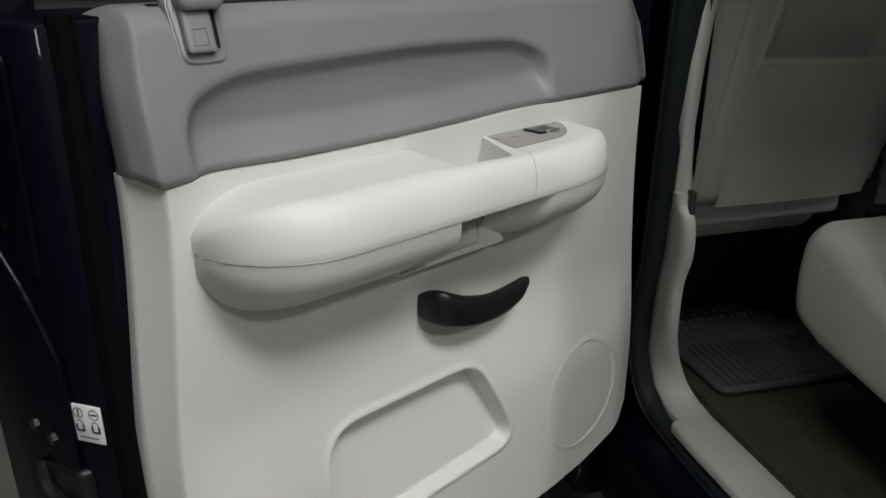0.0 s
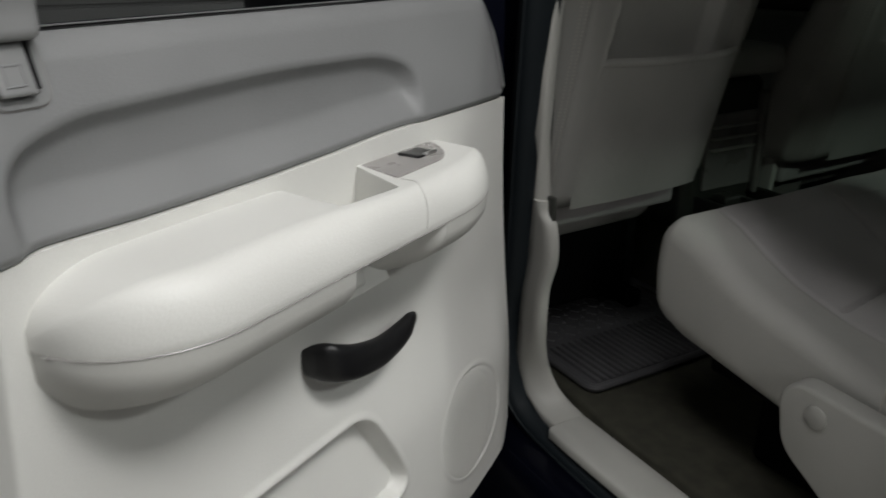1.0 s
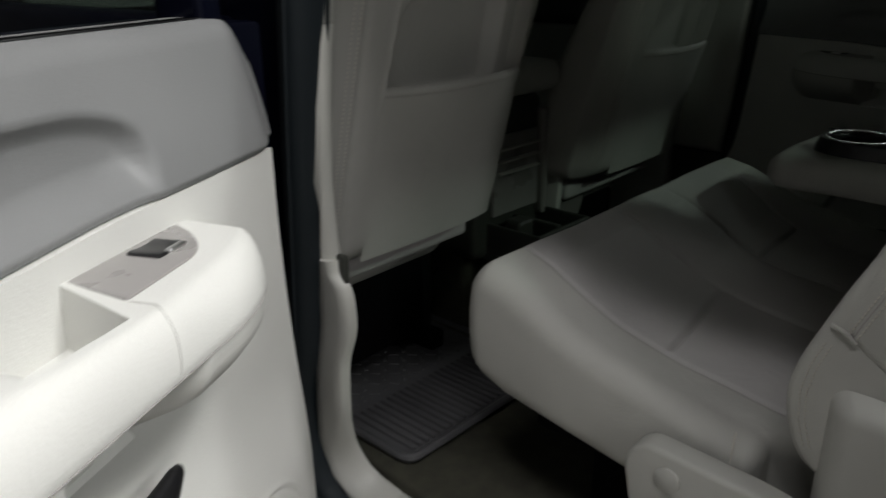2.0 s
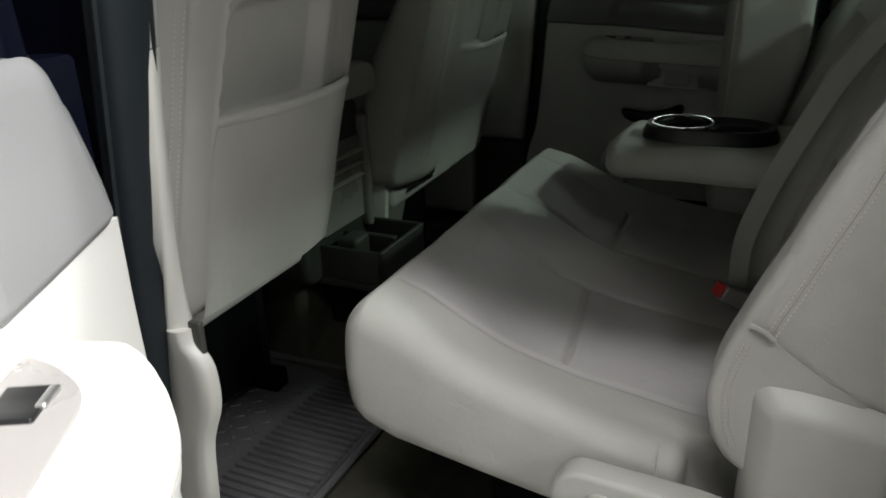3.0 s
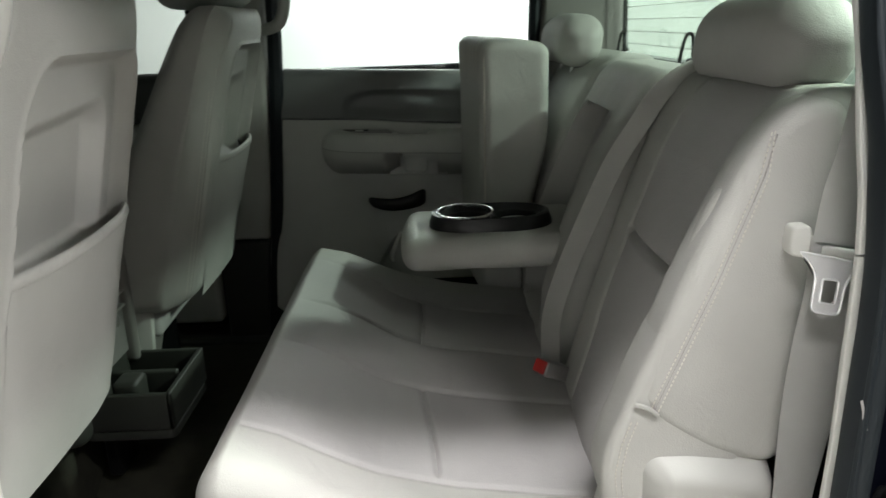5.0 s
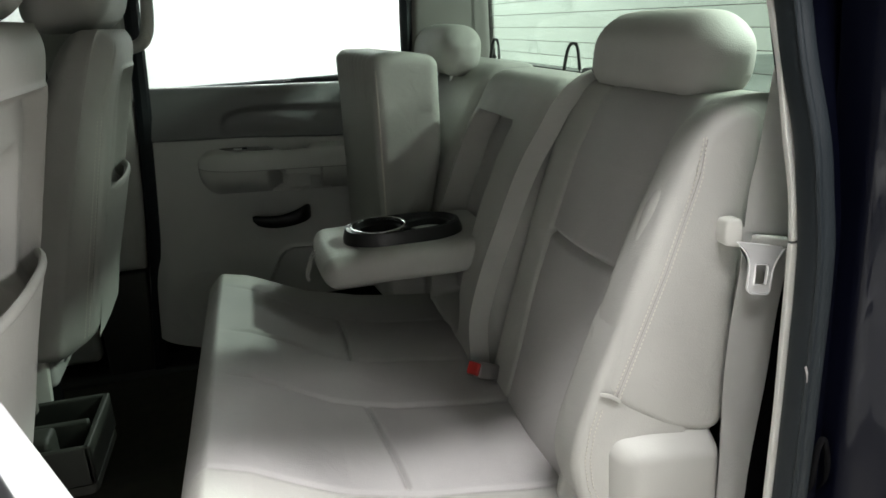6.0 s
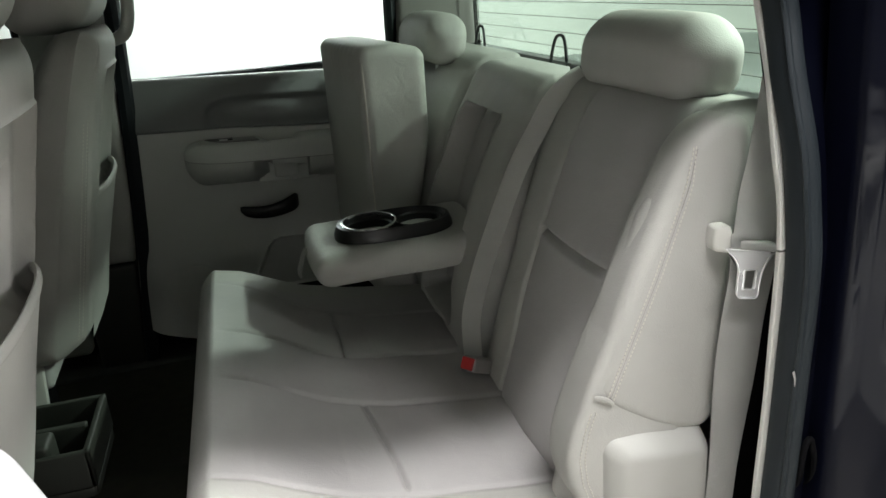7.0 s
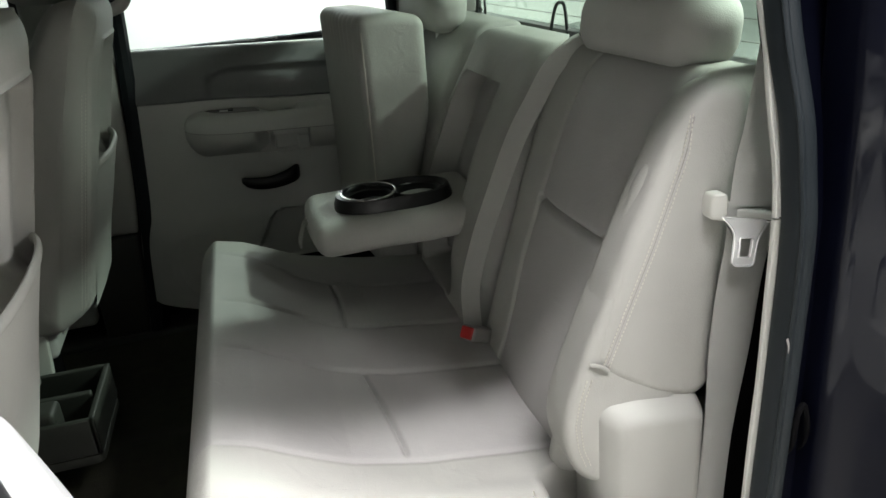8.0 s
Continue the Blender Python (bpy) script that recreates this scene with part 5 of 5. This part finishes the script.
# folded-up far cushion
blk = thing("folded_seat_cushion", (0.83, 1.18, 1.14), "beige leather rear cushion folded up against the backrest", "seat cushion")


def block(p):
    x, y, z = p
    t = (z - 1.12) / 0.61
    front = smooth(0.06, 0.0, x)
    xx = 0.748 + 0.008 * t + x * (0.6 + 0.35 * smooth(0.12, 0.7, t)) - 0.065 * (y - 0.945)
    xx -= 0.014 * math.sin(min(max((y - 0.945) / 0.47, 0), 1) * math.pi) * front
    g = smooth(0.90, 1.0, t) * front
    xx += 0.004 * math.sin(y * 190) * smooth(0.80, 0.97, t) * smooth(1.02, 0.97, t) * front
    yy = y
    zz = z - 0.012 * smooth(0.08, 0.17, x) * smooth(0.8, 1, t) + 0.018 * math.sin(min(max((y - 0.945) / 0.47, 0), 1) * math.pi) * g * 0.6
    return Vector((xx, yy, zz))


part("cushion", rbox((0.0, 0.948, 1.12), (0.17, 1.42, 1.738), 0.028, (14, 60, 50), block, 4), LEATHER, blk, "beige leather folded cushion", 60)
part("edge_seam", tube([(0.757 + 0.008 * (z - 1.12) / 0.61, 0.954, z) for z in steps(1.2, 1.70, 10)], 0.0025, 6, 2), STITCH, blk)

# seat frame, pivot covers, near side
part("cover_plate", prism(round_poly([(0.686, 1.108), (0.66, 1.073), (0.678, 0.985), (0.80, 0.91), (0.98, 0.91), (0.98, 1.07), (0.86, 1.1)], [0.03, 0.03, 0.03, 0.03, 0.02, 0.02, 0.04]), -0.055, -0.012, "xz", 0.008, 3), HINGE_PLASTIC, bench, "beige plastic seat hinge cover")
part("round_cap", loft([[Vector((0.73 + r * math.cos(a), y, 1.067 + r * math.sin(a))) for a in [2 * math.pi * k / 20 for k in range(20)]] for y, r in ((-0.05, 0.019), (-0.058, 0.018), (-0.06, 0.015))]), HINGE_PLASTIC, bench, "round bolt cap")
part("pivot_cover", rbox((0.886, -0.02, 0.85), (1.052, 0.1, 1.24), 0.022, (8, 8, 16), lambda p: Vector((p.x + 0.018 * smooth(0.02, -0.02, p.y) * smooth(0.97, 0.9, p.x), p.y, p.z + (0.03 * smooth(-0.015, 0.04, p.y) - 0.012 * smooth(0.93, 1.05, p.x)) * smooth(1.1, 1.24, p.z))), 5), HINGE_PLASTIC, bench, "beige plastic pivot cover", 60)
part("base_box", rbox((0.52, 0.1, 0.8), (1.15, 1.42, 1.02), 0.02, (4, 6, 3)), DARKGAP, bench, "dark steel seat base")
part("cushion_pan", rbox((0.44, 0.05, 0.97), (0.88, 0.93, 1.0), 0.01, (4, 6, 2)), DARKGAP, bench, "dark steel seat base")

# ---------------------------------------------------------------- seat belts
b1 = thing("seat_belt", (1.06, -0.03, 1.0), "beige shoulder belt with a steel tongue hanging by the seat", "seat belt", "seat belts")
part("webbing", strap([(1.172, 0.005, 1.95), (1.14, -0.008, 1.78), (1.12, -0.018, 1.69), (1.106, -0.023, 1.62), (1.094, -0.028, 1.58), (1.0855, -0.034, 1.53)], 0.061, 0.0016, (1, -0.1, 0), 6), WEBBING, b1)
hang = curve_points([(1.087, -0.03, 1.54), (1.0865, -0.03, 1.48), (1.079, -0.024, 1.38), (1.065, -0.02, 1.13), (1.055, -0.02, 0.9)], 6)
rings = []
for p in hang:
    w = 0.0225 + 0.0105 * smooth(1.15, 1.36, p.z)
    rings.append([p + Vector((x, y, 0)) for x, y in ((-w, 0.002), (-w, 0.0), (0.0, -0.0012), (w, 0.0), (w, 0.002))])
part("webbing", loft(rings), WEBBING, b1)
head = prism(round_poly([(1.017, 1.545), (1.02, 1.567), (1.041, 1.565), (1.046, 1.545), (1.108, 1.524), (1.108, 1.509), (1.046, 1.525), (1.02, 1.533)], [0.008, 0.006, 0.006, 0.006, 0.004, 0.004, 0.01, 0.006], 4), -0.052, -0.03, "xz", 0.004, 3)
for v in head.verts:
    w = (1.108 - v.co.x) / 0.09
    v.co += Vector((0.02 * w, 0.036 * w, -0.02 * w))
part("tongue_head", head, TRIM, b1, "beige tongue cover")
ring_o = round_poly([(1.035, 1.528), (1.056, 1.505), (1.053, 1.458), (1.085, 1.452), (1.088, 1.49), (1.104, 1.512)], [0.004, 0.02, 0.009, 0.009, 0.02, 0.004])
ring_i = round_poly([(1.062, 1.496), (1.0622, 1.482), (1.061, 1.469), (1.079, 1.465), (1.0805, 1.482), (1.081, 1.493)], [0.004, 0.003, 0.004, 0.004, 0.003, 0.004])
bm = loft([[Vector((x, -0.046, z)) for x, z in ring_o], [Vector((x, -0.0465, z)) for x, z in ring_i], [Vector((x, -0.042, z)) for x, z in ring_i], [Vector((x, -0.042, z)) for x, z in ring_o], [Vector((x, -0.046, z)) for x, z in ring_o]], True, False)
plate = part("tongue_plate", bm, STEEL, b1, "steel belt tongue")
for ring, y in ((ring_o, -0.0462), (ring_i, -0.0468)):
    loop = [Vector((x, y, z)) for x, z in ring]
    part("plate_rim", sweep(loop + loop[:1], disc(6, 0.0013), (0, 1, 0)), STEEL, plate, "bright rolled edge")
b2 = thing("seat_belt", (0.98, 0.49, 1.2), "beige belt lying down the backrest", "seat belt", "seat belts")
part("webbing", strap([(1.15, 0.47, 1.705), (1.085, 0.466, 1.694), (1.03, 0.464, 1.655), (0.992, 0.463, 1.60), (0.949, 0.463, 1.53), (0.901, 0.464, 1.42), (0.87, 0.466, 1.34), (0.846, 0.47, 1.25), (0.845, 0.472, 1.16)], 0.038, 0.0016, (0.8, -0.6, 0), 6), WEBBING, b2)
part("belt_guide", rbox((1.085, 0.455, 1.682), (1.125, 0.525, 1.704), 0.006, (3, 3, 2)), BLACK, b2, "black belt guide on the seat top")
bk = thing("belt_buckle", (0.82, 0.44, 1.15), "belt buckle with a red release button on the cushion", "buckle")
bm = rbox((-0.026, -0.017, -0.015), (0.04, 0.017, 0.015), 0.006, (3, 2, 2))
MB = Matrix.Translation((0.838, 0.437, 1.166)) @ Matrix.Rotation(radians(35), 4, "Z") @ Matrix.Rotation(radians(28), 4, "Y")
bmesh.ops.transform(bm, matrix=MB, verts=bm.verts)
part("buckle_body", bm, GREYPLATE, bk)
bm = rbox((-0.030, -0.0135, -0.0115), (-0.02, 0.0135, 0.0125), 0.003, (2, 2, 2))
bmesh.ops.transform(bm, matrix=MB, verts=bm.verts)
part("release_button", bm, RED, bk, "red release button")

# black tether loops behind the bench
for y in (1.27, 0.73):
    t = thing("tether_loop", (1.16, y, 1.62), "black wire tether loop behind the backrest", "tether loop", "tether loops")
    part("loop", tube([(1.15, y - 0.042, 1.63), (1.153, y - 0.044, 1.68), (1.158, y - 0.025, 1.728), (1.16, y, 1.739), (1.158, y + 0.025, 1.728), (1.153, y + 0.04, 1.68), (1.15, y + 0.04, 1.63)], 0.0038, 8), BLACK, t)

# ---------------------------------------------------------------- running board under the doorway
part("running_board", sweep([(-0.9, -0.38, 0.45), (1.3, -0.38, 0.45)], disc(14, 0.045), (0, 0, 1)), CHROME, cab, "bright metal running board")
for x in (-0.5, 0.9):
    part("bracket", rbox((x, -0.36, 0.43), (x + 0.05, -0.15, 0.55), 0.01), BLACK, cab)

# chassis and wheels that carry the cab
for y in (0.2, 1.1):
    part("chassis_rail", rbox((-2.6, y, 0.45), (3.3, y + 0.1, 0.62), 0.02, (2, 2, 2)), DARKGAP, cab)
for x in (-1.9, 2.35):
    part("axle", rbox((x - 0.05, -0.05, 0.42), (x + 0.05, 1.45, 0.52), 0.03, (2, 2, 2)), DARKGAP, cab)
    for y in (-0.22, 1.32):
        rings = [[Vector((x + r * math.cos(a), y + dy, 0.48 + r * math.sin(a))) for a in [2 * math.pi * k / 40 for k in range(40)]] for dy, r in ((0.0, 0.24), (0.0, 0.34), (0.03, 0.375), (0.22, 0.375), (0.25, 0.34), (0.25, 0.24))]
        tyre = part("tyre", loft(rings, True, False), RUBBER, cab, "black tyre")
        part("rim", loft([[Vector((x + r * math.cos(a), y + dy, 0.48 + r * math.sin(a))) for a in [2 * math.pi * k / 40 for k in range(40)]] for dy, r in ((0.02, 0.1), (0.01, 0.24), (0.24, 0.24), (0.23, 0.1))]), CHROME, tyre, "steel rim")
